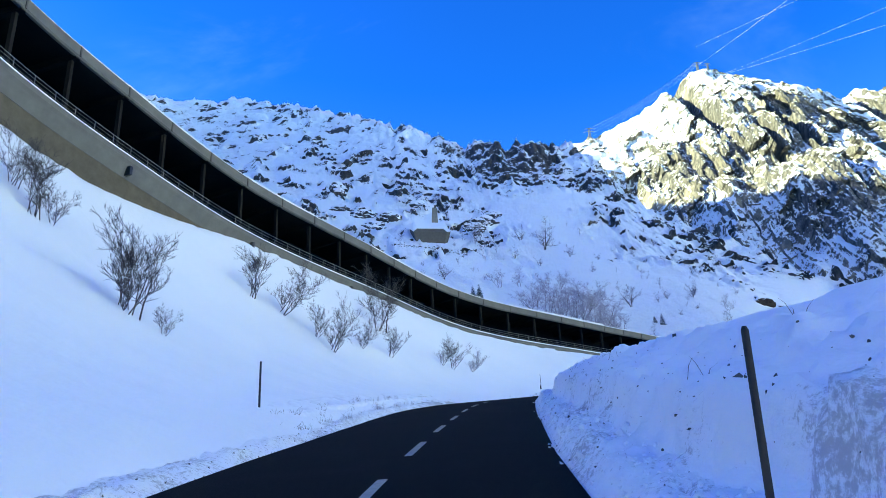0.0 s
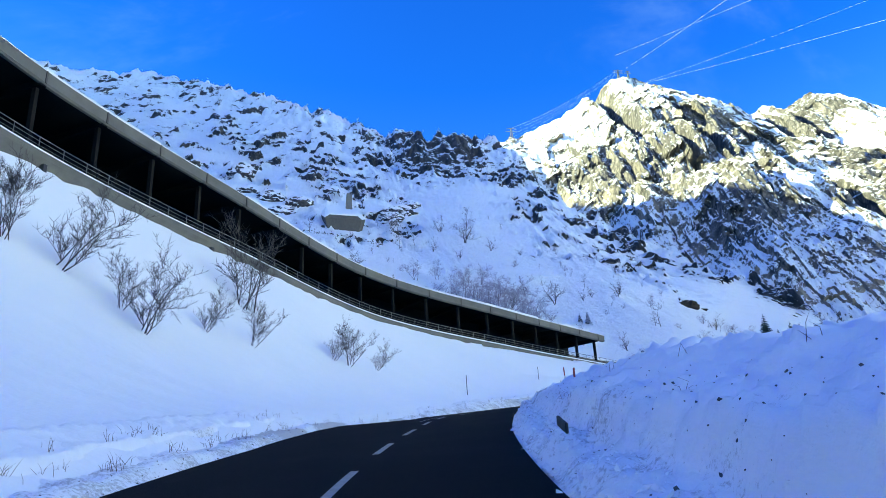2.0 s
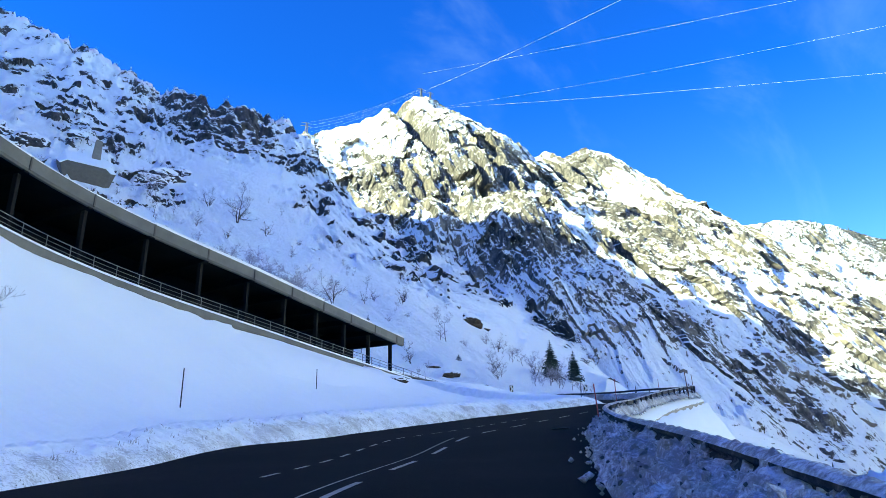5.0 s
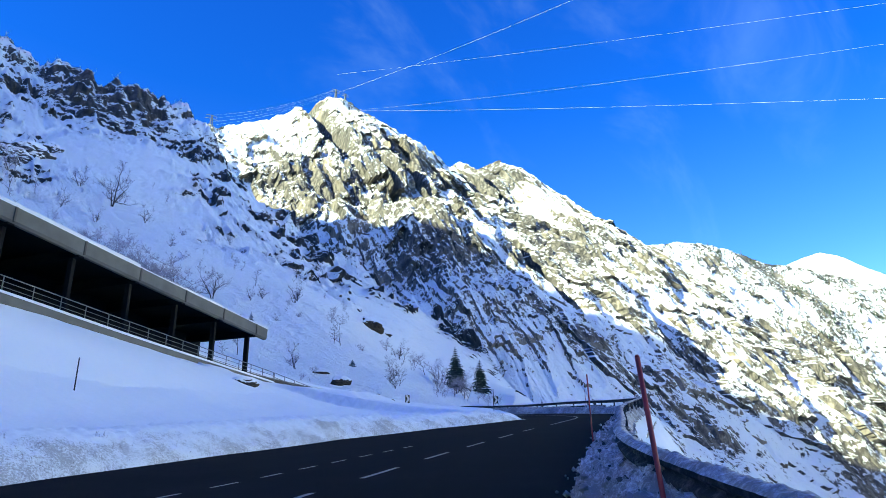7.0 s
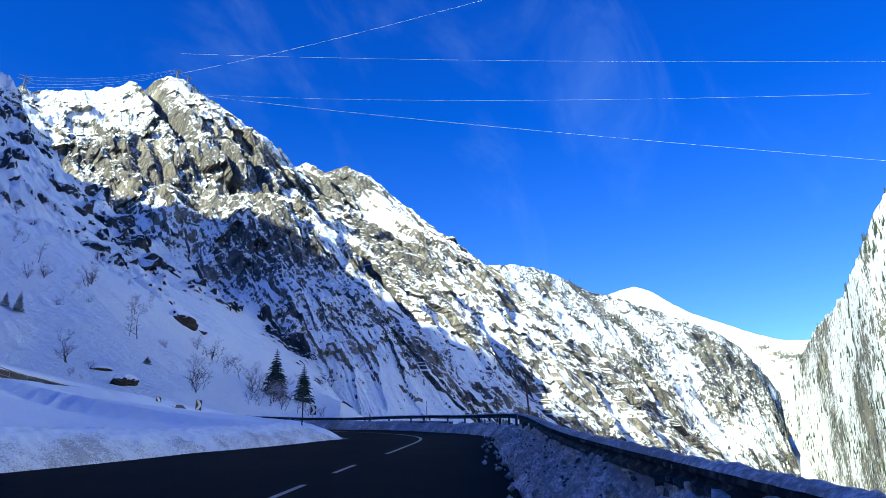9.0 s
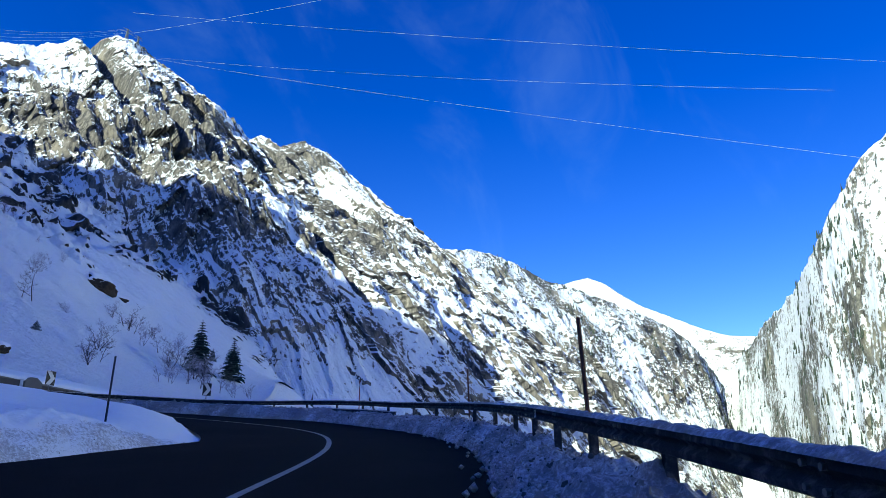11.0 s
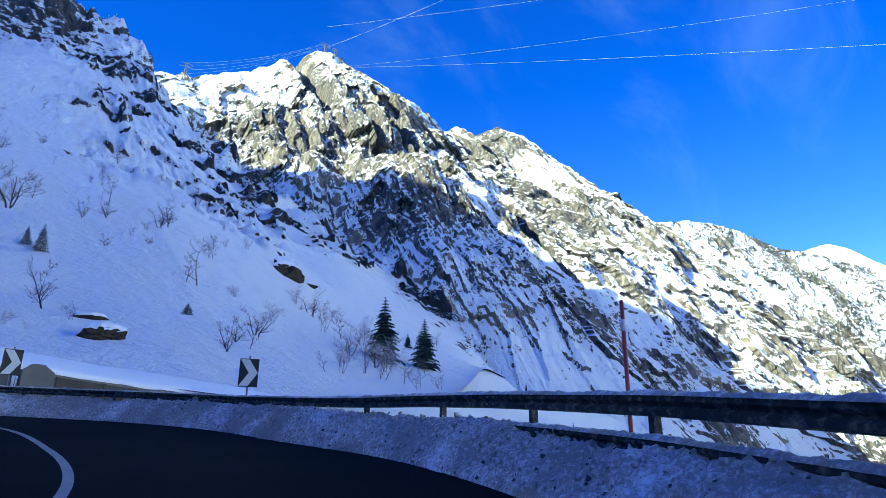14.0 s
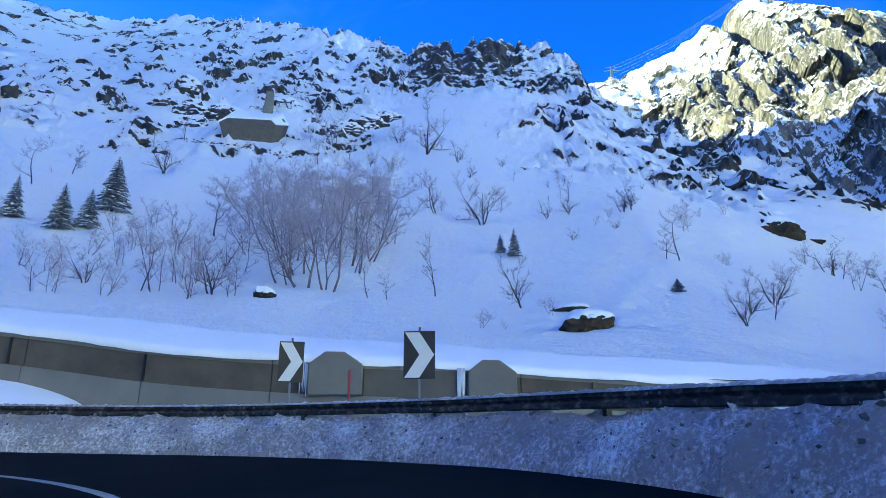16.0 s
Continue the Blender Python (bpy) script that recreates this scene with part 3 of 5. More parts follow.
def tubes(lines, sides=4):
    """Tapered tubes along polylines: each a list of (point, radius)."""
    V, F = [], []
    for line in lines:
        pts = [Vector(p) for p, r in line]
        b = len(V)
        for k, (p, r) in enumerate(line):
            d = (pts[min(k + 1, len(pts) - 1)] - pts[max(k - 1, 0)]).normalized()
            a = d.orthogonal().normalized()
            c = d.cross(a)
            for s in range(sides):
                w = 2 * math.pi * s / sides
                V.append(Vector(p) + r * (math.cos(w) * a + math.sin(w) * c))
        for k in range(len(line) - 1):
            for s in range(sides):
                i, j = b + k * sides + s, b + k * sides + (s + 1) % sides
                F.append((i, j, j + sides, i + sides))
        if sides > 3:
            F.append(tuple(b + s for s in reversed(range(sides))))
            F.append(tuple(b + (len(line) - 1) * sides + s for s in range(sides)))
    return V, F


def empty(name, loc=(0, 0, 0)):
    ob = new(name)
    ob.location = loc
    ob.empty_display_size = 0.3
    return ob


def ribbon(name, line, nrm, lat, lift, mat, parent=None, label=""):
    """A strip along a line; lat: offsets to its right, lift: heights above it."""
    n, c = lat.shape
    V = np.stack([line[:, None, 0] + nrm[:, None, 0] * lat, line[:, None, 1] + nrm[:, None, 1] * lat, line[:, None, 2] + lift], -1)
    ob = mesh_object(name, V.reshape(-1, 3), grid_faces(n, c), mat, parent)
    if label:
        ob["label"] = label
    return ob


def sweep(name, line, nrm, outline, mat, parent=None, label="", smooth=False):
    """A closed outline (offset to the right, height) drawn along a line, with ends."""
    n, c = len(line), len(outline)
    o = np.array(outline)
    V = np.stack([line[:, None, 0] + nrm[:, None, 0] * o[None, :, 0], line[:, None, 1] + nrm[:, None, 1] * o[None, :, 0], line[:, None, 2] + o[None, :, 1]], -1)
    F = []
    for k in range(n - 1):
        for s in range(c):
            a, b = k * c + s, k * c + (s + 1) % c
            F.append((a, b, b + c, a + c))
    F.append(tuple(range(c)))
    F.append(tuple(reversed(range((n - 1) * c, n * c))))
    ob = mesh_object(name, V.reshape(-1, 3), F, mat, parent, smooth)
    if label:
        ob["label"] = label
    return ob


def flat_frame(direction):
    """Rotation whose x runs along the direction in plan."""
    d = Vector((direction[0], direction[1], 0)).normalized()
    return Matrix(((d.x, -d.y, 0), (d.y, d.x, 0), (0, 0, 1)))


BVH = None


def land(x, y, top=900.0):
    """Height of the snow surface at a place."""
    global BVH
    if BVH is None:
        from mathutils import bvhtree
        BVH = []
        for ob in (ground, hill):
            me = ob.data
            BVH.append(bvhtree.BVHTree.FromPolygons([v.co for v in me.vertices], [p.vertices for p in me.polygons]))
    best = -1e9
    for t in BVH:
        hit = t.ray_cast(Vector((x, y, top)), Vector((0, 0, -1)))
        if hit[0] is not None:
            best = max(best, hit[0].z)
    return best


# ---- road ----
k9 = np.linspace(0, 1, 9)[None, :]
lat = left_edge[:, None] * (1 - k9) + right_edge[:, None] * k9
road = tagged(ribbon("road", road_line, road_n, lat, camber[:, None] * lat, ASPHALT), "dark damp asphalt of a climbing mountain road", "road", kind="structure")


def marking(a, b, off, width, name="lane_marking"):
    sl = slice(a, b + 1)
    o = off[sl][:, None] + np.array([[-width / 2, width / 2]])
    ribbon(name, road_line[sl], road_n[sl], o, camber[sl][:, None] * o + 0.006, PAINT, road)


s0, s1 = STATION[0] - 6, STATION[11] + 4
k = s0
while k < s1:
    marking(k, k + 5, centre, 0.14)
    k += 10
marking(STATION[11] + 12, NR - 20, centre, 0.16, "centre_line")
k = STATION[6] + 8
while k < STATION[10]:
    marking(k, k + 2, centre * 0 + profile((6, -5.6), (8, -6.8), (10, -6.2)), 0.12, "edge_marking")
    k += 4
# joint of old and new asphalt beside the centre line
marking(STATION[4] + 8, STATION[8] - 4, centre - 0.45, 0.05, "edge_marking")
# drain cover
c = road_line[STATION[8] + 3] + np.r_[road_n[STATION[8] + 3] * -0.3, 0]
V, F = [], []
for r, z in ((0.42, 0.005), (0.40, 0.016), (0.0, 0.018)):
    for s in range(20):
        V.append((c[0] + r * math.cos(s * math.pi / 10), c[1] + r * math.sin(s * math.pi / 10), c[2] + z))
for q in range(2):
    for s in range(20):
        F.append((q * 20 + s, q * 20 + (s + 1) % 20, q * 20 + 20 + (s + 1) % 20, q * 20 + 20 + s))
tagged(mesh_object("drain_cover", V, F, CONCRETE, None, False), "round grey iron drain cover in the asphalt", "drain cover")


# ---- ploughed banks ----
def bank(name, a, b, edge, outward, width, height, lump, mat, label, seed, foot=0.0, cut=None, soil=None):
    """A lumpy bank of ploughed snow along one side of the road."""
    step = 0.16
    line = even(road_line[a:b], step)
    idx = np.linspace(a, b - 1, len(line))
    e = np.interp(idx, np.arange(NR), edge)
    line[:, 2] += np.interp(idx, np.arange(NR), camber) * e
    nx = np.stack([np.interp(idx, np.arange(NR), road_n[:, k]) for k in (0, 1)], 1)
    w = np.interp(idx, np.arange(NR), width)
    h = np.interp(idx, np.arange(NR), height)
    cols = 34
    k = np.arange(len(line))
    h = h * smooth01(np.minimum(k, len(line) - 1 - k), 0, 30)
    q = np.linspace(0, 1, cols)[None, :]
    shape = np.sin(np.minimum(q * 1.25, 1.0) * math.pi / 2) ** 0.75 - 0.55 * smooth01(q, 0.75, 1.0)
    if cut:
        # the plough leaves a low berm, then an upright face
        at, berm, soft = cut
        wave = at + 0.05 * fractal(np.c_[line[:, :2], 0 * line[:, 2]], 0.35, 3, 0.8, seed + 8)[:, None]
        shape = berm * smooth01(q + 0 * wave, 0.0, 0.12) + 0.06 * q + (0.94 - berm) * (0.5 * smooth01(q - wave, 0.0, soft) + 0.5 * smooth01(q, at, 0.85))
    lat = (e[:, None] + outward * (q * w[:, None] - foot))
    V = np.stack([line[:, None, 0] + nx[:, None, 0] * lat, line[:, None, 1] + nx[:, None, 1] * lat, line[:, None, 2] - 0.05 + h[:, None] * shape], -1).reshape(-1, 3)
    rough = fractal(V, 2.0, 5, 0.5, seed) * lump * 0.8 + fractal(V, 0.3, 3, 0.8, seed + 1) * lump
    clods = np.maximum(fractal(V, 3.2, 3, 0.5, seed + 2), 0) * lump * 0.9
    qq = np.tile(q.ravel(), len(line))
    amt = smooth01(qq, 0.0, 0.15)
    V[:, 2] += (rough + clods) * amt
    side = np.repeat(nx, cols, 0) * (outward * -1) * (rough * 0.7)[:, None]
    V[:, :2] += side
    ob = tagged(mesh_object(name, V, grid_faces(len(line), cols), mat), label, "snow bank", kind="stuff")
    att = ob.data.attributes.new("grime", "FLOAT", "POINT")
    load = 1 - smooth01(qq + 0.22 * fractal(V, 0.35, 3, 0.8, seed + 5), 0.22, 0.6)
    if soil is not None:
        # stretches where the plough has thrown up soil
        load = load + np.repeat(np.interp(idx, np.arange(NR), soil), cols) * smooth01(fractal(V, 0.28, 4, 0.8, seed + 11), -0.25, 0.25) * (1 - smooth01(qq, 0.55, 0.8))
    att.data.foreach_set("value", load.astype(np.float32))
    return ob, V.reshape(len(line), cols, 3)


E0 = STATION[0] - 30
right_skin = bank("snow_bank", E0, STATION[6], right_edge, 1, profile((0, 3.6), (3, 3.4), (6, 2.4)), profile((0, 1.9), (1.5, 1.85), (3, 1.72), (4.3, 1.25), (5, 1.0), (6, 0.72)), 0.13, BANK_EDGE, "high ploughed snow bank speckled with road dirt", 3.0, 0.0, (0.24, 0.20, 0.09), profile((0, 0.25), (2, 0.0), (3.7, 0.0), (4.4, 0.9), (6, 1.0)))[1]
END_SNOW = snow_material("clodded_snow", 1.2, 5.0, 0.25)
RAIL_W = profile((6, 1.5), (7.5, 1.3), (9, 1.3), (10.7, 1.3), (12, 1.7), (13, 1.5), (16, 1.3))
RAIL_H = profile((6, 0.75), (7, 0.66), (9, 0.72), (9.5, 0.78), (10.4, 0.76), (11, 0.66), (12, 0.62), (13, 0.72), (14, 0.78), (15, 0.85), (15.6, 0.95), (16.4, 0.95))
rail_skin = bank("snow_bank", STATION[6] - 20, STATION[14], right_edge, 1, RAIL_W, RAIL_H, 0.15, BANK, "dirty clods of ploughed snow below the guard rail", 5.0)[1]
end_skin = bank("snow_bank", STATION[14] - 30, NR - 30, right_edge, 1, RAIL_W, RAIL_H, 0.11, END_SNOW, "heaped clods of grey ploughed snow below the guard rail", 6.0)[1]
left_skin = bank("snow_bank", E0, STATION[7], left_edge, -1, profile((0, 3.4), (7, 3.2)), profile((0, 0.75), (3, 1.0), (5, 0.9), (7, 0.8)), 0.07, snow_material("bank_snow", 0.30, 3.0, 0.07, True), "low rounded snow bank with an icy edge", 7.0, 0.0, (0.42, 0.22, 0.05), profile((0, 0.1), (3.4, 0.0), (4, 0.7), (5.5, 0.8), (7, 0.3)))[1]
inner_skin = bank("snow_bank", STATION[7] - 22, STATION[12] + 30, left_edge, -1, profile((7, 3.0), (9.5, 3.4), (12, 3.0)), profile((7, 0.9), (9, 1.5), (11, 1.5), (12, 1.0)), 0.08, snow_material("bank_snow_heavy", 0.42, 3.0, 0.08, True), "rounded snow bank around the inside of the bend", 9.0)[1]

# clods in the banks
def clods(skin, count, lo, hi, q0, q1, mat, label, seed):
    g = np.random.default_rng(seed)
    shape = np.array([(0, 0, 1), (0.9, 0, 0.2), (0.28, 0.85, 0.2), (-0.72, 0.53, 0.2), (-0.72, -0.53, 0.2), (0.28, -0.85, 0.2), (0, 0, -0.7)])
    n, c = skin.shape[:2]
    at = skin[g.integers(0, n, count), (c * (q0 + (q1 - q0) * g.random(count) ** 1.3)).astype(int)]
    r = lo + (hi - lo) * g.random(count) ** 2.5
    turn = np.linalg.qr(g.normal(size=(count, 3, 3)))[0]
    local = shape[None] * g.uniform(0.55, 1.4, (count, 7, 1)) * g.uniform(0.6, 1.3, (count, 1, 3))
    V = at[:, None, :] + np.einsum("nij,nkj->nki", turn, local) * r[:, None, None]
    F = []
    for b in range(0, count * 7, 7):
        for s in range(5):
            F.append((b, b + 1 + s, b + 1 + (s + 1) % 5))
            F.append((b + 6, b + 1 + (s + 1) % 5, b + 1 + s))
    return tagged(mesh_object("snow_clods", V.reshape(-1, 3), F, mat, None, False), label, "snow clods", kind="stuff")


DIRT = plain("frozen_dirt", (0.13, 0.12, 0.115), 0.95, 0, 0.5, 8.0, 0.0, 0.1)
clods(right_skin, 3000, 0.006, 0.028, 0.0, 0.6, DIRT, "crumbs of frozen dirt in the snow bank", 1)
clods(right_skin, 2600, 0.015, 0.075, 0.0, 0.26, BANK_EDGE, "crumbled snow along the foot of the bank", 8)
clods(right_skin, 10, 0.03, 0.07, 0.3, 0.9, DIRT, "dark frozen lumps in the snow bank", 2)
clods(left_skin, 900, 0.008, 0.028, 0.0, 0.15, DIRT, "crumbs of road dirt along the snow edge", 5)
clods(inner_skin, 500, 0.008, 0.026, 0.0, 0.12, DIRT, "crumbs of road dirt along the inner bend", 6)
clods(end_skin, 900, 0.015, 0.05, 0.0, 0.8, DIRT, "dark crumbs of frozen dirt in the heaped snow", 10)
clods(end_skin, 3400, 0.02, 0.085, 0.0, 0.8, END_SNOW, "pale clods heaped below the guard rail", 9)
clods(rail_skin, 3600, 0.02, 0.09, 0.0, 0.8, BANK, "dirty clods heaped below the guard rail", 3)
clods(rail_skin, 1400, 0.015, 0.06, 0.0, 0.8, DIRT, "dark crumbs of frozen dirt below the guard rail", 4)

# clods that rolled onto the road
rng = random.Random(4)
V, F = [], []
for k in range(220):
    i = rng.randrange(STATION[6], NR - 40)
    l = right_edge[i] - abs(rng.gauss(0, 0.22)) + 0.05
    r = rng.uniform(0.025, 0.10)
    cx, cy, cz = road_line[i, 0] + road_n[i, 0] * l, road_line[i, 1] + road_n[i, 1] * l, road_line[i, 2] + r * 0.5
    b = len(V)
    ico = [(0, 0, 1), (0.9, 0, 0.2), (0.28, 0.85, 0.2), (-0.72, 0.53, 0.2), (-0.72, -0.53, 0.2), (0.28, -0.85, 0.2), (0, 0, -0.7)]
    for x, y, z in ico:
        j = rng.uniform(0.7, 1.3)
        V.append((cx + x * r * j, cy + y * r * j, cz + z * r * j))
    for s in range(5):
        F.append((b, b + 1 + s, b + 1 + (s + 1) % 5))
        F.append((b + 6, b + 1 + (s + 1) % 5, b + 1 + s))
tagged(mesh_object("snow_clods", V, F, BANK), "loose clods of snow on the road edge", "snow clods", kind="stuff")


# ---- gallery ----
gallery = tagged(empty("avalanche_gallery", tuple(gallery_line[0])), "curved concrete avalanche gallery with pillars and snow on its roof", "gallery")
gl, gn = gallery_line, gallery_n


def under(ob):
    """Hang a mesh built in world places under the gallery."""
    ob.parent = gallery
    ob.matrix_parent_inverse = Matrix.Translation(-gallery.location)
    return ob


SEG = 11                      # five and a half metres between pillars
PIL0 = 4
H = 5.44
# the roof is raised over the deck towards the upper end to fit the camera's view
rise = np.interp(gl[:, 1], (40, 54, 69, 85, 107, 120, 136), (2.3, 2.1, 1.6, 1.3, 0.9, 0.4, 0.0))
roof_line = gl + np.c_[np.zeros(NG), np.zeros(NG), rise]
for k in range(-1, (NG - PIL0) // SEG + 1):
    a, b = max(0, PIL0 + k * SEG), min(NG - 1, PIL0 + (k + 1) * SEG)
    if b - a < 3:
        continue
    seg, nn = gl[a:b + 1], gn[a:b + 1]
    top = roof_line[a:b + 1]
    gap = 0.02
    # deck, roof underside and upper wall are painted with the interior's shade
    under(sweep("deck", seg, nn, [(0.0, 0.0), (9.2, 0.05), (9.2, -0.5), (0.35, -0.5)], SHADE_CONCRETE))
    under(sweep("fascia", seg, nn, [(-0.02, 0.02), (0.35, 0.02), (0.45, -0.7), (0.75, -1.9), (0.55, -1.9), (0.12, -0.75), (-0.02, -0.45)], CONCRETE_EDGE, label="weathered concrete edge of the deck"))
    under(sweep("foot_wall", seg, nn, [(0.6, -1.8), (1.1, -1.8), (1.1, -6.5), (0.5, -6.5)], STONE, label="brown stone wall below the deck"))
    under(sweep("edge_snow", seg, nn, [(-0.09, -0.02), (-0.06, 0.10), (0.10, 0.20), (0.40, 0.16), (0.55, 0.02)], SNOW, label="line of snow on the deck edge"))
    under(sweep("roof", top, nn, [(1.16, H - 0.75), (9.4, H - 0.25), (9.4, H + 0.25), (1.16, H - 0.30)], SHADE_CONCRETE, label="underside of the roof slab coloured dark for shade"))
    under(sweep("roof_edge", top, nn, [(1.10, H), (1.55, H), (1.55, H - 1.05), (1.28, H - 1.05), (1.15, H - 0.9)], CONCRETE_EDGE, label="grey concrete roof edge beam"))
    rng = random.Random(100 + k)
    t1, t2 = rng.uniform(0.22, 0.5), rng.uniform(0.45, 0.7)
    under(sweep("roof_snow", top, nn, [(1.22, H + 0.01), (1.20, H + 0.6 * t1), (1.5, H + t1), (4.0, H + t2 + 0.1), (9.4, H + t2 + 0.5), (9.4, H)], SNOW, label="thick snow on the roof", smooth=False))
    # wall foot: the darker concrete further in paints the deeper shade
    under(sweep("back_wall", seg, nn, [(8.9, -0.4), (9.3, -0.4), (9.3, 2.3), (8.9, 2.3)], CONCRETE_WARM if a < 90 else CONCRETE_DARK, label="beige concrete foot of the back wall, coloured darker inside for shade"))
    under(sweep("upper_wall", seg, nn, [(8.93, 2.3), (9.3, 2.3), (9.3, H + rise[a:b + 1].min()), (8.93, H + rise[a:b + 1].min())], SHADE_CONCRETE, label="upper back wall coloured dark for the gallery's shade"))
    # dark weep holes in the back wall
    for q in range(a + 2, b - 1, 4):
        c = gl[q] + np.r_[gn[q] * 8.88, 1.25]
        under(bevelled("weep_hole", *boxes([(c, (0.22, 0.05, 0.16), flat_frame(np.gradient(gl[:, :2], axis=0)[q]))]), BLACK, None, 0.03))
    # pillar, bracket and cross beam
    if k >= -1 and PIL0 + (k + 1) * SEG < NG:
        q = PIL0 + (k + 1) * SEG
        m = flat_frame(np.gradient(gl[:, :2], axis=0)[q])
        c = gl[q]
        n3 = np.r_[gn[q], 0]
        # pillars and beams carry the same painted shade
        under(bevelled("pillar", *boxes([(c + n3 * 2.1 + np.array([0, 0, (H + rise[q] - 0.9) / 2]), (0.15, 0.22, (H + rise[q] - 0.9) / 2), m)]), SHADE_CONCRETE, None, 0.03, "slender dark concrete pillar"))
        under(bevelled("cross_beam", *boxes([(c + n3 * 5.2 + np.array([0, 0, H + rise[q] - 0.85]), (0.25, 3.9, 0.34), m)]), SHADE_CONCRETE, None, 0.03))
        under(bevelled("joint_bracket", *boxes([(c + n3 * 1.08 + np.array([0, 0, H + rise[q] - 0.5]), (0.07, 0.06, 0.5), m)]), CONCRETE_DARK, None, 0.01))
for q in range(PIL0 + 2 * SEG, NG - 10, 3 * SEG):
    c = gl[q] + np.r_[gn[q] * 0.15, -1.3]
    under(bevelled("drain_spout", *boxes([(c, (0.16, 0.35, 0.42), flat_frame(np.gradient(gl[:, :2], axis=0)[q]))]), BLACK, None, 0.03, "dark drain spout"))

railing = tagged(empty("railing", tuple(gallery_line[0])), "grey steel railing along the gallery deck edge", "railing")
for zz, r in ((1.05, 0.035), (0.72, 0.022), (0.40, 0.022)):
    V, F = tubes([[((*(gl[q, :2] + gn[q] * 0.12), gl[q, 2] + zz), r) for q in range(0, NG, 3)]], 5)
    ob = mesh_object("rail", V, F, STEEL, railing)
    ob.matrix_parent_inverse = Matrix.Translation(-railing.location)
V, F = tubes([[((0, 0, 0), 0.035), ((0, 0, 1.07), 0.035)]], 5)
post_mesh = None
for q in range(0, NG, 4):
    if post_mesh is None:
        first = mesh_object("post", V, F, STEEL, railing)
        post_mesh = first.data
        ob = first
    else:
        ob = new("post", post_mesh)
        ob.parent = railing
    ob.location = Vector((*(gl[q, :2] + gn[q] * 0.12), gl[q, 2])) - railing.location
# snow drifted up against the lower end of the gallery
reach, cols = 100, 16
fv = []
for q in range(0, reach):
    drop = 0.32 + 1.5 * float(smooth01(q, 45, reach - 1)) ** 1.3
    foot = gl[q, :2] - gn[q] * 8.0
    low = land(*foot) - 0.25
    for k in range(cols):
        f = k / (cols - 1)
        p = gl[q, :2] + gn[q] * (0.30 - 8.3 * f)
        top = gl[q, 2] - drop
        fv.append((*p, max(top + (low - top) * (0.75 * f + 0.25 * f * f), land(*p) - 0.3)))
fv = np.array(fv)
fv[:, 2] += 0.05 * fractal(fv, 0.5, 4, 0.8, 3.0)
tagged(mesh_object("gallery_drift", fv, grid_faces(reach, cols), SNOW), "smooth snow drifted against the foot of the gallery", "snow", kind="stuff")
# railing that runs on beyond the end of the roof
end_rail = tagged(empty("end_railing", tuple(gl[0])), "low steel railing running out from the gallery end", "railing")
d0 = (gl[0] - gl[8]) / np.linalg.norm(gl[0] - gl[8])
ext = np.array([gl[0] + d0 * s + np.array([0, 0, -0.02 * s]) for s in np.arange(0, 9.1, 0.5)])
for zz in (1.0, 0.55):
    V, F = tubes([[((p[0], p[1], p[2] + zz), 0.03) for p in ext]], 5)
    ob = mesh_object("rail", V, F, STEEL, end_rail)
    ob.matrix_parent_inverse = Matrix.Translation(-end_rail.location)
for p in ext[::4]:
    ob = new("post", post_mesh)
    ob.parent = end_rail
    ob.location = Vector((p[0], p[1], p[2] - 0.05)) - end_rail.location


# ---- guard rails ----
rail_lat = right_edge + profile((5, 1.2), (7, 0.8), (8, 0.75), (9.5, 0.9), (10.7, 0.85), (12, 1.2), (13, 0.95), (14.5, 1.0), (15.3, 1.15), (16.2, 1.0), (17, 0.8))
rail_lift = profile((5, -0.2), (7, -0.12), (9, -0.05), (10.5, 0.05), (12, 0.22), (13, 0.32), (14.6, 0.34), (15.5, 0.18), (16.3, 0.08), (17, 0.14))
R0, R1 = STATION[5], NR - 34
W_BEAM = [(0.0, -0.13), (-0.07, -0.105), (-0.08, -0.05), (-0.02, -0.01), (-0.02, 0.01), (-0.08, 0.05), (-0.07, 0.105), (0.0, 0.13), (0.03, 0.105), (0.03, -0.105)]


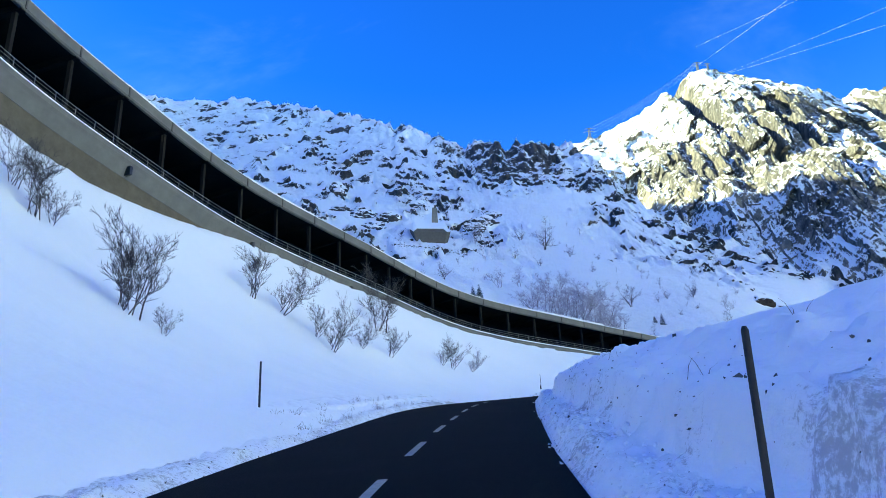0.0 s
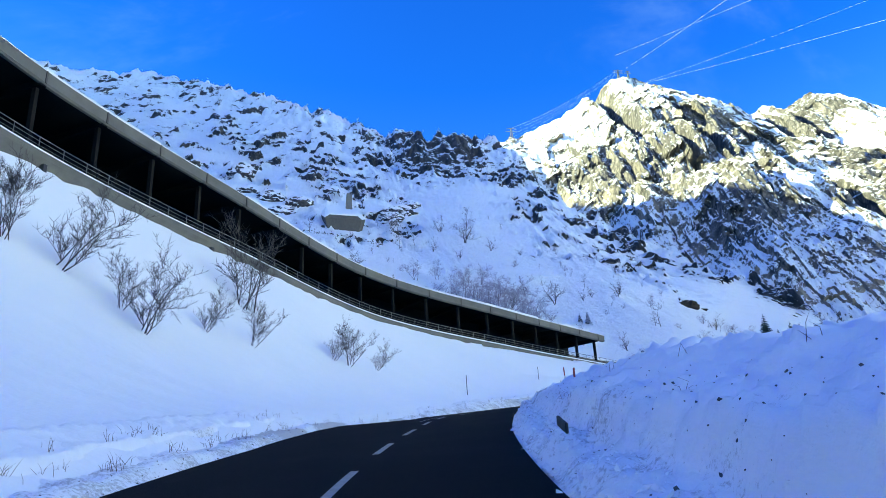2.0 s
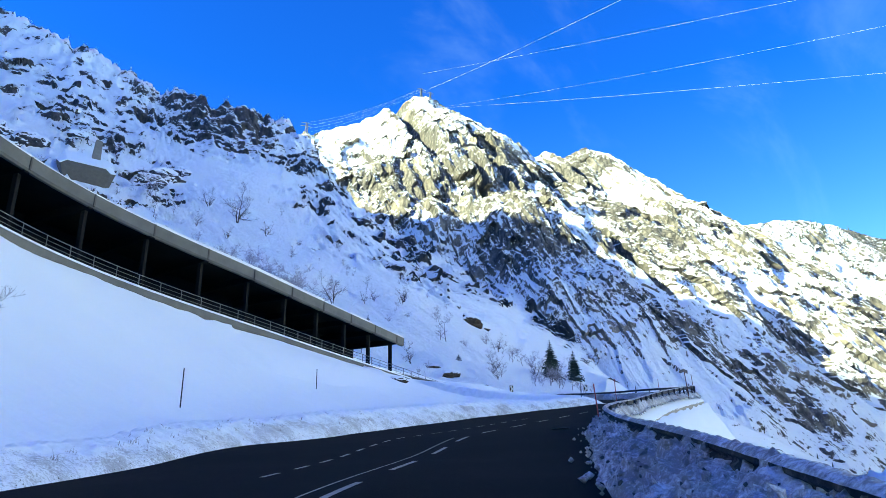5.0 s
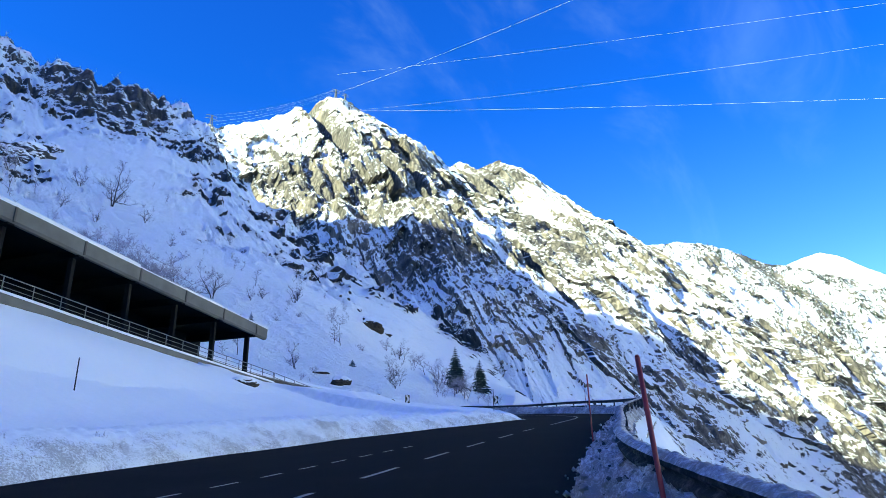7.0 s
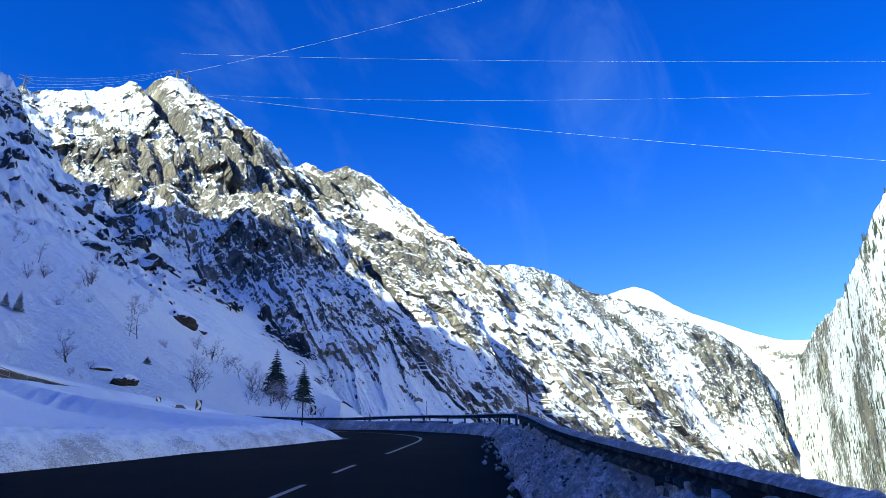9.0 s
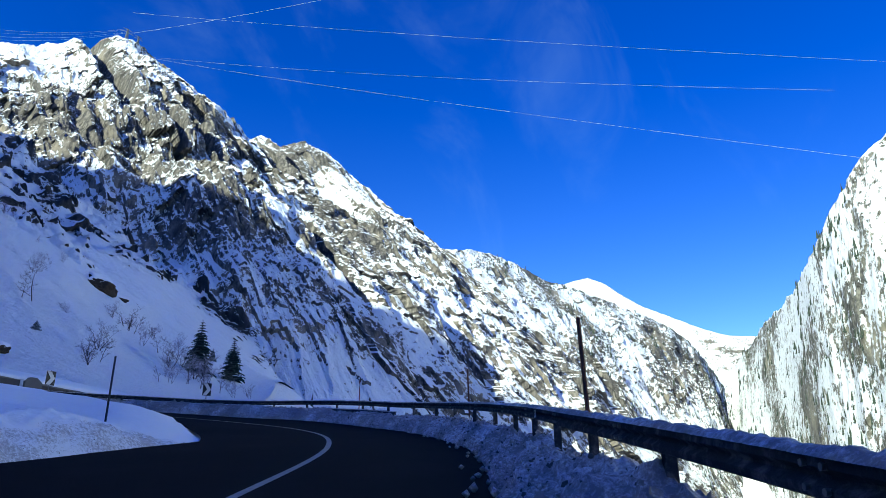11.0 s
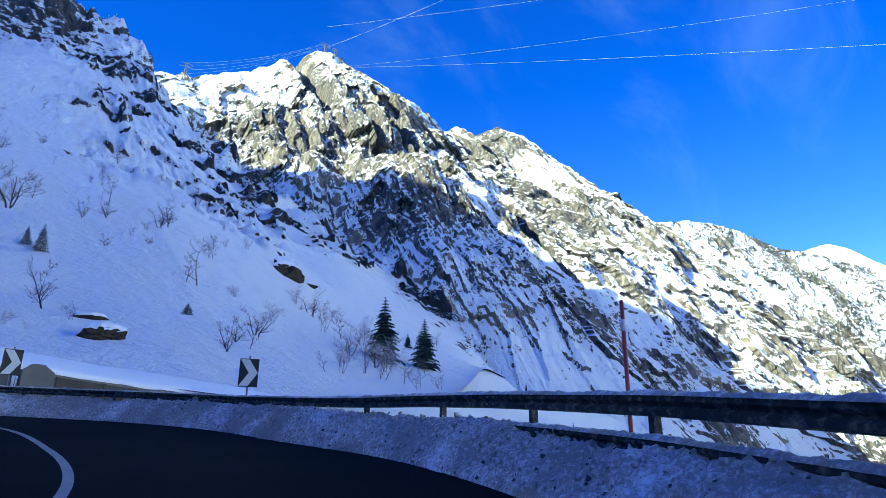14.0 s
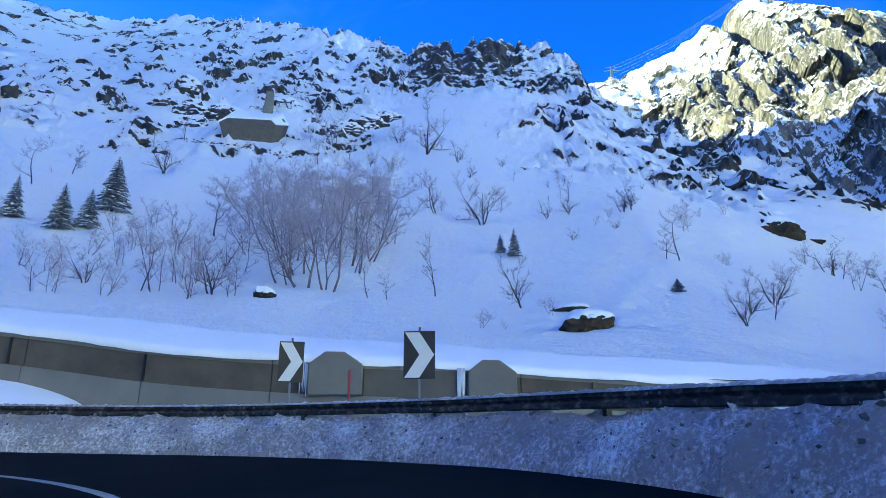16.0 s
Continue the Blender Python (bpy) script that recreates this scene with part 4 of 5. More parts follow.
def guard_rail(name, label, a, b, height, mat, posts, crust):
    thing = tagged(empty(name, tuple(road_line[a])), label, "guard rail")
    line = road_line.copy()
    line[:, :2] += road_n * rail_lat[:, None]
    line[:, 2] += height + rail_lift + camber * rail_lat
    V, F = tubes([[((0, 0.02, 0), 0.022), ((0, -0.02, 0), 0.018)]], 6)
    bolt_mesh = None
    for k in range(a, b - 8, 8):
        ob = sweep("beam", line[k:k + 9], road_n[k:k + 9], W_BEAM, mat, thing)
        ob.matrix_parent_inverse = Matrix.Translation(-thing.location)
        m = flat_frame(np.gradient(road_line[:, :2], axis=0)[k]).to_4x4()
        for du, dz in ((0, 0.06), (1, 0.06), (0, -0.06), (1, -0.06)):
            c = line[k] + (line[k + 1] - line[k]) * 0.4 * du
            if bolt_mesh is None:
                ob = mesh_object("bolt", V, F, STEEL, thing, False)
                bolt_mesh = ob.data
            else:
                ob = new("bolt", bolt_mesh)
                ob.parent = thing
            ob.matrix_local = Matrix.Translation(Vector((c[0] - road_n[k, 0] * 0.085, c[1] - road_n[k, 1] * 0.085, c[2] + dz)) - thing.location) @ m
    if posts:
        me = None
        for k in range(a, b, 6):
            c = line[k]
            if me is None:
                ob = bevelled("post", *boxes([((0, 0, 0), (0.05, 0.06, 0.75), Matrix.Identity(3))]), mat, thing, 0.01)
                me = ob.data
            else:
                ob = new("post", me)
                ob.parent = thing
            ob.matrix_local = Matrix.Translation(Vector((c[0] + road_n[k, 0] * 0.09, c[1] + road_n[k, 1] * 0.09, c[2] - 0.62)) - thing.location) @ flat_frame(np.gradient(road_line[:, :2], axis=0)[k]).to_4x4()
    if crust:
        fine = even(line[a:b], 0.06)
        nx = across(fine)
        cols = 7
        w = np.linspace(-0.11, 0.11, cols)[None, :] + 0 * fine[:, :1]
        V = np.stack([fine[:, None, 0] + nx[:, None, 0] * w, fine[:, None, 1] + nx[:, None, 1] * w, fine[:, None, 2] + 0.105 + 0.05 * (1 - (w / 0.11) ** 2)], -1).reshape(-1, 3)
        n = np.maximum(fractal(V, 5.5, 4, 0.5, 3.0) + 0.2, -0.3)
        V[:, 2] += 0.03 * n * (1 - (np.tile(np.linspace(-1, 1, cols), len(fine))) ** 2 * 0.9)
        ob = mesh_object("snow_crust", V, grid_faces(len(fine), cols), BANK, thing)
        ob["label"] = "crust of old snow on the beam"
        ob.matrix_parent_inverse = Matrix.Translation(-thing.location)
    return thing


guard_rail("guard_rail", "dark steel guard rail crusted with dirty snow", R0, R1, 0.86, CRUSTED, True, True)
guard_rail("lower_guard_rail", "low steel beam half buried in ploughed snow", STATION[14] + 6, STATION[16] + 8, 0.37, CRUSTED, False, True)


# ---- retaining walls ----
def wall_panels(name, label, ctrl, depth, panel, thick, mats, cope=0.12):
    """A wall along a line of top points: panels, a coping and a lower band, each piece its own mesh."""
    line = even(curve(ctrl, 400), 0.5)
    nn = across(line)
    thing = tagged(empty(name, tuple(line[0])), label, "wall", kind="structure")
    n = int(panel / 0.5)
    for a in range(0, len(line) - 2, n):
        b = min(a + n, len(line) - 1)
        if b - a < 2:
            continue
        seg, q = line[a:b + 1].copy(), nn[a:b + 1]
        d = (seg[1] - seg[0]) * 0.03
        seg[0] += d
        seg[-1] -= d
        for nm, out, mat in (("panel", [(0.0, -cope), (thick, -cope), (thick, -1.0), (0.0, -1.0)], mats[(a // n) % len(mats)]),
                             ("lower_panel", [(-0.13, -1.0), (thick, -1.0), (thick, -depth), (-0.2, -depth)], CONCRETE),
                             ("coping", [(-0.04, 0.0), (thick, 0.0), (thick, -cope), (-0.04, -cope)], CONCRETE)):
            ob = sweep(nm, seg, q, out, mat, thing)
            ob.matrix_parent_inverse = Matrix.Translation(-thing.location)
    return line, nn, thing


WALL_STAINED = plain("stained_concrete", (0.095, 0.083, 0.07), 0.9, 0, 0.6, 0.9, 0.01, 0.3)
# wall at the foot of the hillside across the bend; its right side is the hill
wl, wn_, hill_wall = wall_panels("wall_hillside", "stained concrete retaining wall below the snow slope", [(40, 149.0, 29.2), (48.5, 155.5, 28.9), (56.3, 158.4, 28.4), (61.5, 158.7, 27.75), (65.7, 159.2, 27.45), (70.4, 160.1, 27.3), (75.6, 161.2, 27.02), (80.9, 162.4, 26.85), (84, 163.2, 26.75), (90, 164.9, 26.45), (96, 167.2, 26.1)][::-1], 4.2, 4.0, 0.7, [WALL_STAINED])


def on_wall(x):
    return int(np.argmin(np.abs(wl[:, 0] - x)))


wall_dir = np.gradient(wl[:, :2], axis=0)
for x, w in ((67.1, 0.85), (72.0, 0.8)):
    q = on_wall(x)
    m = flat_frame(wall_dir[q])
    c = Vector((*wl[q, :2], wl[q, 2])) - Vector((*wn_[q], 0)) * -0.1
    prof = [(-w, -1.02), (w, -1.02), (w, -0.05), (w * 0.4, 0.34), (-w * 0.3, 0.34), (-w, -0.05)]
    V = [c + m @ Vector((px_, y, pz)) for y in (-0.17, 0.45) for px_, pz in prof]
    F = [tuple(range(6)), tuple(reversed(range(6, 12)))] + [(i, 6 + i, 6 + (i + 1) % 6, (i + 1) % 6) for i in range(6)]
    ob = bevelled("buttress", V, F, CONCRETE_EDGE, None, 0.04, "weathered concrete buttress with a pointed top")
    ob.parent = hill_wall
    ob.matrix_parent_inverse = Matrix.Translation(-hill_wall.location)
# dark stained panels between the buttresses, drain slots and rust marks
for x, hw, z0, z1, mat, nm in ((69.6, 1.6, -0.98, -0.12, CONCRETE_DARK, "stained_panel"), (61.3, 0.03, -0.98, -0.13, BLACK, "joint"), (75.5, 0.08, -0.98, -0.1, BLACK, "joint"), (56.6, 0.03, -0.98, -0.13, BLACK, "joint")):
    q = on_wall(x)
    s = -1 if np.dot(wn_[q], (0, 1)) > 0 else 1
    c = Vector((*(wl[q, :2] + wn_[q] * s * 0.03), wl[q, 2] + (z0 + z1) / 2))
    ob = bevelled(nm, *boxes([(c, (hw, 0.06, (z1 - z0) / 2), flat_frame(wall_dir[q]))]), mat, None, 0.0)
    ob.parent = hill_wall
    ob.matrix_parent_inverse = Matrix.Translation(-hill_wall.location)
# icicles
rng = random.Random(8)
lines = []
for x0, n in ((71.0, 22), (66.1, 9)):
    for i in range(n):
        q = on_wall(x0 + rng.uniform(-0.22, 0.22))
        s = -1 if np.dot(wn_[q], (0, 1)) > 0 else 1
        p = Vector((*(wl[q, :2] + wn_[q] * s * 0.22), wl[q, 2] + rng.uniform(-0.1, 0.02)))
        p.x += rng.uniform(-0.12, 0.12)
        L = rng.uniform(0.4, 1.2)
        lines.append([(p, rng.uniform(0.02, 0.05)), (p - Vector((0, 0, L * 0.6)), 0.025), (p - Vector((0, 0, L)), 0.008)])
tagged(mesh_object("icicles", *tubes(lines, 5), ICE), "frozen curtain of icicles hanging from the wall", "icicles", kind="stuff")

# snow lip on top of the wall, joining the slope
lip = np.stack([wl + np.c_[wn_ * s * o, np.full(len(wl), h)] for s, o, h in ((-1 if wn_[0, 1] > 0 else 1, 0.12, -0.02), (-1 if wn_[0, 1] > 0 else 1, 0.14, 0.14), (1 if wn_[0, 1] > 0 else -1, 0.3, 0.36), (1 if wn_[0, 1] > 0 else -1, 2.0, 0.95), (1 if wn_[0, 1] > 0 else -1, 5.0, 1.7))], 1)
lv = lip.reshape(-1, 3)
lv[:, 2] += 0.06 * fractal(lv, 0.7, 3)
tagged(mesh_object("snow_lip", lv, grid_faces(len(wl), 5), SNOW), "smooth snow lip on top of the wall", "snow", kind="stuff")

# drift of snow at the foot of the wall
dr_sel = [q for q in range(len(wl)) if 44 < wl[q, 0] < 66]
toward = -1 if wn_[0, 1] > 0 else 1
cols = 14
dv = []
for q in dr_sel:
    fade = float(smooth01(66 - wl[q, 0], 0, 9))
    for k in range(cols):
        f = k / (cols - 1)
        o = 0.15 + f * 4.6
        dv.append((*(wl[q, :2] + wn_[q] * toward * o), wl[q, 2] - 4.4 + fade * (2.3 * math.cos(f * math.pi / 2) ** 0.8 + 0.6 * (1 - f))))
dv = np.array(dv)
dv[:, 2] += 0.12 * fractal(dv, 0.6, 3)
tagged(mesh_object("snow_drift", dv, grid_faces(len(dr_sel), cols), SNOW), "drift of clean snow against the concrete wall", "snow", kind="stuff")

# outer wall that carries the road round the bend
a, b = STATION[8] + 10, NR - 36
ol = road_line[a:b:2].copy()
ol[:, :2] += road_n[a:b:2] * (rail_lat[a:b:2] + 0.5)[:, None]
ol[:, 2] += 0.05 + (camber * rail_lat)[a:b:2] - 0.3
on = across(ol)
outer = tagged(empty("wall_outer", tuple(ol[0])), "concrete and stone wall carrying the road above the gorge", "wall", kind="structure")
BLEACHED = plain("lime_stained_concrete", (0.46, 0.44, 0.40), 0.9, 0, 0.45, 1.6, 0.01, 0.2)
for k in range(0, len(ol) - 5, 5):
    for nm, out, mat in (("panel", [(0, 0.0), (0.3, 0.0), (0.36, -1.4), (0.0, -1.4)], CONCRETE_WARM), ("lime_band", [(0.0, -1.4), (0.34, -1.4), (0.40, -1.85), (0.0, -1.85)], BLEACHED), ("stone_base", [(0.0, -1.85), (0.36, -1.85), (0.9, -6.5), (0.0, -6.5)], STONE)):
        ob = sweep(nm, ol[k:k + 6], on[k:k + 6], out, mat, outer)
        ob.matrix_parent_inverse = Matrix.Translation(-outer.location)
# snow shelf between the guard rail and the wall's top
sl = even(road_line[a:b], 0.3)
pick = np.linspace(a, b - 1, len(sl))
sn = np.stack([np.interp(pick, np.arange(NR), road_n[:, k]) for k in (0, 1)], 1)
sr = np.interp(pick, np.arange(NR), rail_lat)
sc = np.interp(pick, np.arange(NR), camber * rail_lat)
sv = np.stack([np.c_[sl[:, :2] + sn * (sr + o)[:, None], sl[:, 2] + sc + z] for o, z in ((-0.3, 0.1), (-0.1, 0.30), (0.15, 0.27), (0.45, 0.0), (0.78, -0.2), (0.84, -0.3))], 1).reshape(-1, 3)
sv[:, 2] += 0.06 * fractal(sv, 1.3, 4, 0.7, 4.0)
tagged(mesh_object("snow_shelf", sv, grid_faces(len(sl), 6), BANK_EDGE), "narrow shelf of snow on top of the outer wall", "snow", kind="stuff")


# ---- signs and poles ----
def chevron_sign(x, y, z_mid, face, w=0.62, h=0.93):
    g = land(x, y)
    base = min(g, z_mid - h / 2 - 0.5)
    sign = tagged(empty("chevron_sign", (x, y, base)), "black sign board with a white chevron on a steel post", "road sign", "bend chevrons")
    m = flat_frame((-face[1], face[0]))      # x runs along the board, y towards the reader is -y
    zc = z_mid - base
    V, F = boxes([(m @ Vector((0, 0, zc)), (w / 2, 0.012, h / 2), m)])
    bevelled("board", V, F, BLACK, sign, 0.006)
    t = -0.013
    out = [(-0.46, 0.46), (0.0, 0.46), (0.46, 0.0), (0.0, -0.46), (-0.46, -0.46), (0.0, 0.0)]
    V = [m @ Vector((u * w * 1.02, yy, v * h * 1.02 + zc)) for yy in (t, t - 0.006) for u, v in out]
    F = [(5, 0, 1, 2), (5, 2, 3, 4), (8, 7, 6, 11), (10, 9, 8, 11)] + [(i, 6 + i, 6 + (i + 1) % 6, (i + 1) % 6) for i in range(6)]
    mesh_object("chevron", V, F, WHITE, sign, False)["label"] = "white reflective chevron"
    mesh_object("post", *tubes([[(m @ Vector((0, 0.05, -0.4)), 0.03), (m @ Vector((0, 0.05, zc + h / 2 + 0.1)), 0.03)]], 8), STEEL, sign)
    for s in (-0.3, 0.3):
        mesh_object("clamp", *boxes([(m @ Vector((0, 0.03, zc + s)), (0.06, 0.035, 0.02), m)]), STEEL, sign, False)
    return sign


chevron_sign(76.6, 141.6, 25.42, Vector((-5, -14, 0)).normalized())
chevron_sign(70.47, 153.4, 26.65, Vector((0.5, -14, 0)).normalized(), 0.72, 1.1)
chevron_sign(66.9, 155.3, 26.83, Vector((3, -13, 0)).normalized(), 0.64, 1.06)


def snow_pole(x, y, height, mat, r=0.03, lean=(0, 0), bands=None, label="", sunk=0.5):
    g = land(x, y)
    ob = tagged(empty("snow_pole", (x, y, g - sunk)), label, "snow pole", "snow poles")
    top = Vector((lean[0] * height, lean[1] * height, height + sunk))
    mesh_object("shaft", *tubes([[((0, 0, 0), r), (top, r * 0.9)]], 8), mat, ob)
    mesh_object("cap", *tubes([[(top, r * 0.9), (top + Vector((0, 0, 0.02)), r * 0.5)]], 8), mat, ob)
    if bands:
        for f in bands:
            p = top * f
            mesh_object("band", *tubes([[(p, r * 1.08), (p + Vector((0, 0, 0.16)), r * 1.08)]], 8), WHITE, ob)["label"] = "white reflective band"
    return ob


for x, y, h in ((-5.7, 20.5, 1.35), (12.2, 93.5, 2.0), (24.2, 110, 1.6), (57.0, 117.8, 2.0)):
    snow_pole(x, y, h, BLACK, 0.035, (0, 0), None, "dark snow pole standing in the snow slope")
snow_pole(1.29, 3.3, 2.93 - land(1.29, 3.3), WOOD, 0.022, (0.10, 0.02), None, "weathered wooden snow pole in the dirty bank", 1.2)
for x, y, top, mat, r, lean, bands, label in (
        (5.4, 23.55, 6.48, RED, 0.05, (0.02, 0.01), [0.92], "short red and white snow pole in the bank"),
        (7.35, 41.7, 9.08, RED, 0.035, (0.05, 0.0), None, "red snow pole in the high bank"),
        (11.0, 54.3, 11.15, RED, 0.035, (-0.05, 0.0), [0.8], "red snow pole leaning at the bank edge"),
        (24.65, 75.45, 14.38, RED, 0.024, (-0.06, 0.06), [0.45], "red snow pole leaning over the ploughed bank"),
        (32.8, 84.0, 16.2, RED, 0.02, (0.0, 0.0), None, "thin red pole standing in the ploughed bank"),
        (56.0, 101.1, 20.65, RUST, 0.04, (-0.05, 0.02), None, "tall dark red pole at the edge of the bend"),
        (68.0, 111.7, 22.55, RUST, 0.035, (-0.06, 0.0), [0.5], "rusty red pole behind the guard rail"),
        (75.6, 125.2, 24.4, RED, 0.03, (0.0, 0.0), [0.9], "thin red pole behind the guard rail")):
    if "guard rail" in label:
        # poles stand just outside the rail
        i = along(x, y)
        side = float(((np.array((x, y)) - road_line[i, :2]) * road_n[i]).sum())
        x, y = (float(v) for v in np.array((x, y)) + road_n[i] * max(0.0, rail_lat[i] + 0.25 - side))
    snow_pole(x, y, top - land(x, y), mat, r, lean, bands, label, 0.8)
snow_pole(67.95, 157.6, 26.92 - land(67.95, 157.6), RED, 0.04, (0, 0), None, "red pole before the concrete wall", 0.5)


# small distance plate on the guard rail: its figures are plain bars
i = STATION[12] + 8
m = flat_frame(np.gradient(road_line[:, :2], axis=0)[i])
c = road_line[i] + np.r_[road_n[i] * (rail_lat[i] - 0.11), 0.86 + rail_lift[i] + camber[i] * rail_lat[i]]
plate = tagged(empty("marker_plate", tuple(c)), "small white distance plate bolted to the guard rail", "road sign")
bevelled("plate", *boxes([((0, 0, 0), (0.06, 0.008, 0.075), m)]), WHITE, plate, 0.004)
for z in (0.03, -0.02):
    mesh_object("figure_bar", *boxes([(m @ Vector((0, 0.011, z)), (0.03, 0.003, 0.014), m)]), BLACK, plate, False)


# end of a beam that sticks out of the high bank
i = along(2.9, 32.4)
m = flat_frame(np.gradient(road_line[:, :2], axis=0)[i])
rail_end = tagged(empty("buried_rail_end", (4.2, 32.4, 6.80)), "dark rusty end of a guard rail buried in the snow bank", "guard rail")
bevelled("beam", *boxes([((0, 0, 0), (0.40, 0.022, 0.075), m @ Matrix.Rotation(-0.22, 3, "Y"))]), STEEL_DARK, rail_end, 0.012)


# ---- plants ----
def grow(rng, p, d, length, r, depth, stems, twigs, spread, up, fine=0.006, kids=5):
    pts = [(p.copy(), r)]
    n = 4 if depth > 0 else (2 if fine > 0.0145 else 1)
    for i in range(n):
        d = (d + Vector((rng.gauss(0, 0.13), rng.gauss(0, 0.13), rng.gauss(0, 0.08) + up))).normalized()
        p = p + d * (length / n)
        pts.append((p.copy(), r * (1 - 0.72 * (i + 1) / n)))
    (stems if depth > 1 else twigs).append(pts)
    if depth == 0:
        return
    for k in range(rng.randint(kids - 1, kids + 1) if depth > 1 else rng.randint(kids, kids + 3)):
        i = rng.randint(1, n)
        q, rr = pts[i]
        side = Vector((rng.gauss(0, 1), rng.gauss(0, 1), rng.gauss(0.25, 0.5))).normalized()
        nd = (d * (1.0 - spread) + side * spread).normalized()
        grow(rng, q, nd, length * rng.uniform(0.36, 0.58), max(rr * 0.6, fine), depth - 1, stems, twigs, spread, up, fine, kids)


def bare_tree(seed, height, mat_stem, mat_twig, stems_n=1, lean=(0, 0), spread=0.55, thick=0.02, levels=3, fine=0.013, kids=5):
    """A leafless tree or shrub with its base at the origin."""
    rng = random.Random(seed)
    ob = empty("bare_tree")
    stems, twigs = [], []
    for s in range(stems_n):
        d = Vector((lean[0] + rng.gauss(0, 0.26 if stems_n > 1 else 0.05), lean[1] + rng.gauss(0, 0.26 if stems_n > 1 else 0.05), 1)).normalized()
        base = Vector((rng.gauss(0, 0.04), rng.gauss(0, 0.04), -0.04)) * height
        grow(rng, base, d, height * rng.uniform(0.55, 0.75), thick * height * rng.uniform(0.5, 0.8), levels, stems, twigs, spread, 0.06, fine, kids)
    t = mesh_object("trunk", *tubes(stems, 5), mat_stem, ob)
    c = mesh_object("crown", *tubes(twigs, 3), mat_twig, ob)
    return ob


def fir(seed, height, snowy, needle):
    """A spruce: trunk and drooping tiers of needled branches, some loaded with snow."""
    rng = random.Random(seed)
    ob = empty("fir_tree")
    mesh_object("trunk", *tubes([[((0, 0, -0.5), 0.022 * height), ((0, 0, height * 0.5), 0.014 * height), ((0, 0, height * 0.98), 0.004 * height)]], 7), BARK, ob)
    V, F, mi = [], [], []
    tiers = 20
    for t in range(tiers):
        f = t / (tiers - 1)
        z = height * (0.10 + 0.88 * f)
        reach = height * 0.25 * (1 - f) ** 0.85 + 0.02 * height
        for k in range(11 if f < 0.7 else 7):
            w = 2 * math.pi * (k / (11 if f < 0.7 else 7) + rng.uniform(-0.05, 0.05)) + t * 1.3
            rr = reach * rng.uniform(0.7, 1.15)
            d = Vector((math.cos(w), math.sin(w), 0))
            s = Vector((-math.sin(w), math.cos(w), 0))
            droop = rng.uniform(0.18, 0.42)
            white = rng.random() < snowy
            prev = None
            m = 5
            for j in range(m):
                g = j / (m - 1)
                c = Vector((0, 0, z)) + d * rr * g + Vector((0, 0, -droop * rr * g * g + rng.uniform(-0.02, 0.02) * rr))
                half = rr * 0.26 * (1 - 0.75 * g) * rng.uniform(0.7, 1.3) + 0.01
                row = [c - s * half - Vector((0, 0, half * 0.55)), c, c + s * half - Vector((0, 0, half * 0.55))]
                b = len(V)
                V += row
                if prev is not None:
                    for q in (0, 1):
                        F.append((prev + q, b + q, b + q + 1, prev + q + 1))
                        mi.append(1 if white and rng.random() < 0.75 else 0)
                    # hanging sprays
                    for q in (0, 2):
                        e = V[b + q] + Vector((rng.uniform(-0.3, 0.3), rng.uniform(-0.3, 0.3), -rng.uniform(0.5, 1.1))) * half
                        V.append(e)
                        F.append((prev + q, b + q, len(V) - 1))
                        mi.append(0)
                prev = b
    crown = mesh_object("crown", V, F, [needle, SNOW], ob, False)
    crown.data.polygons.foreach_set("material_index", mi)
    return ob


def plant(proto, x, y, h, h0, label, category, group, rng, sink=0.15, tilt=0.0, wide=1.0):
    z = land(x, y) - sink
    m = Matrix.Translation((x, y, z)) @ Matrix.Rotation(rng.uniform(0, 6.28) if not tilt else rng.uniform(-0.5, 0.5), 4, "Z")
    ob = copy_thing(proto, m)
    s = h / h0
    ob.scale = (s * wide * rng.uniform(0.9, 1.15), s * wide * rng.uniform(0.9, 1.15), s)
    return tagged(ob, label, category, group)


def remove(ob):
    for o in list(ob.children_recursive) + [ob]:
        bpy.data.objects.remove(o)


rng = random.Random(21)
tree_kinds = [bare_tree(31 + k, 6.0, BARK, STEM, 1 + (k % 3), (0.05 * k, 0), 0.5 + 0.04 * k, 0.022) for k in range(4)]
frost_kinds = [bare_tree(51 + k, 6.0, STEM, TWIG, 3, (0, 0), 0.58, 0.013, 3, 0.0135, 6) for k in range(3)]
shrub_kinds = [bare_tree(71 + k, 4.0, DARK_TWIG, DARK_TWIG, 5 + k % 3, (0.12, -0.05), 0.45, 0.011, 3, 0.009, 6) for k in range(2)] + [bare_tree(81 + k, 4.0, DARK_TWIG, DARK_TWIG, 4, (0.75, -0.35), 0.48, 0.011, 3, 0.009, 6) for k in range(2)]
fir_kinds = [fir(5, 8.0, 0.10, NEEDLE), fir(6, 8.0, 0.72, NEEDLE_FROST), fir(7, 8.0, 0.66, NEEDLE_FROST)]

HILL_TREES = ((30, 234, 10), (61, 259, 7.6), (70, 252, 9), (73, 262, 5), (87, 269, 5.3), (82, 255, 4.6), (98, 261, 5.5), (98, 229, 7.4), (65, 213, 6.8), (75, 204, 5.6), (45, 304, 4.6), (59, 207, 3.6), (61, 207, 3.3), (92, 192, 4.1), (0, 270, 7.4), (-9, 244, 7.7), (-12, 258, 7.8), (42, 339, 9.4), (52, 329, 15), (11, 341, 5.5), (74, 345, 5.4), (94, 325, 4.8), (111, 294, 4.3), (137, 327, 5.3), (28, 330, 8), (35, 322, 7), (62, 318, 6), (20, 322, 7), (-22, 318, 8), (66, 292, 5))
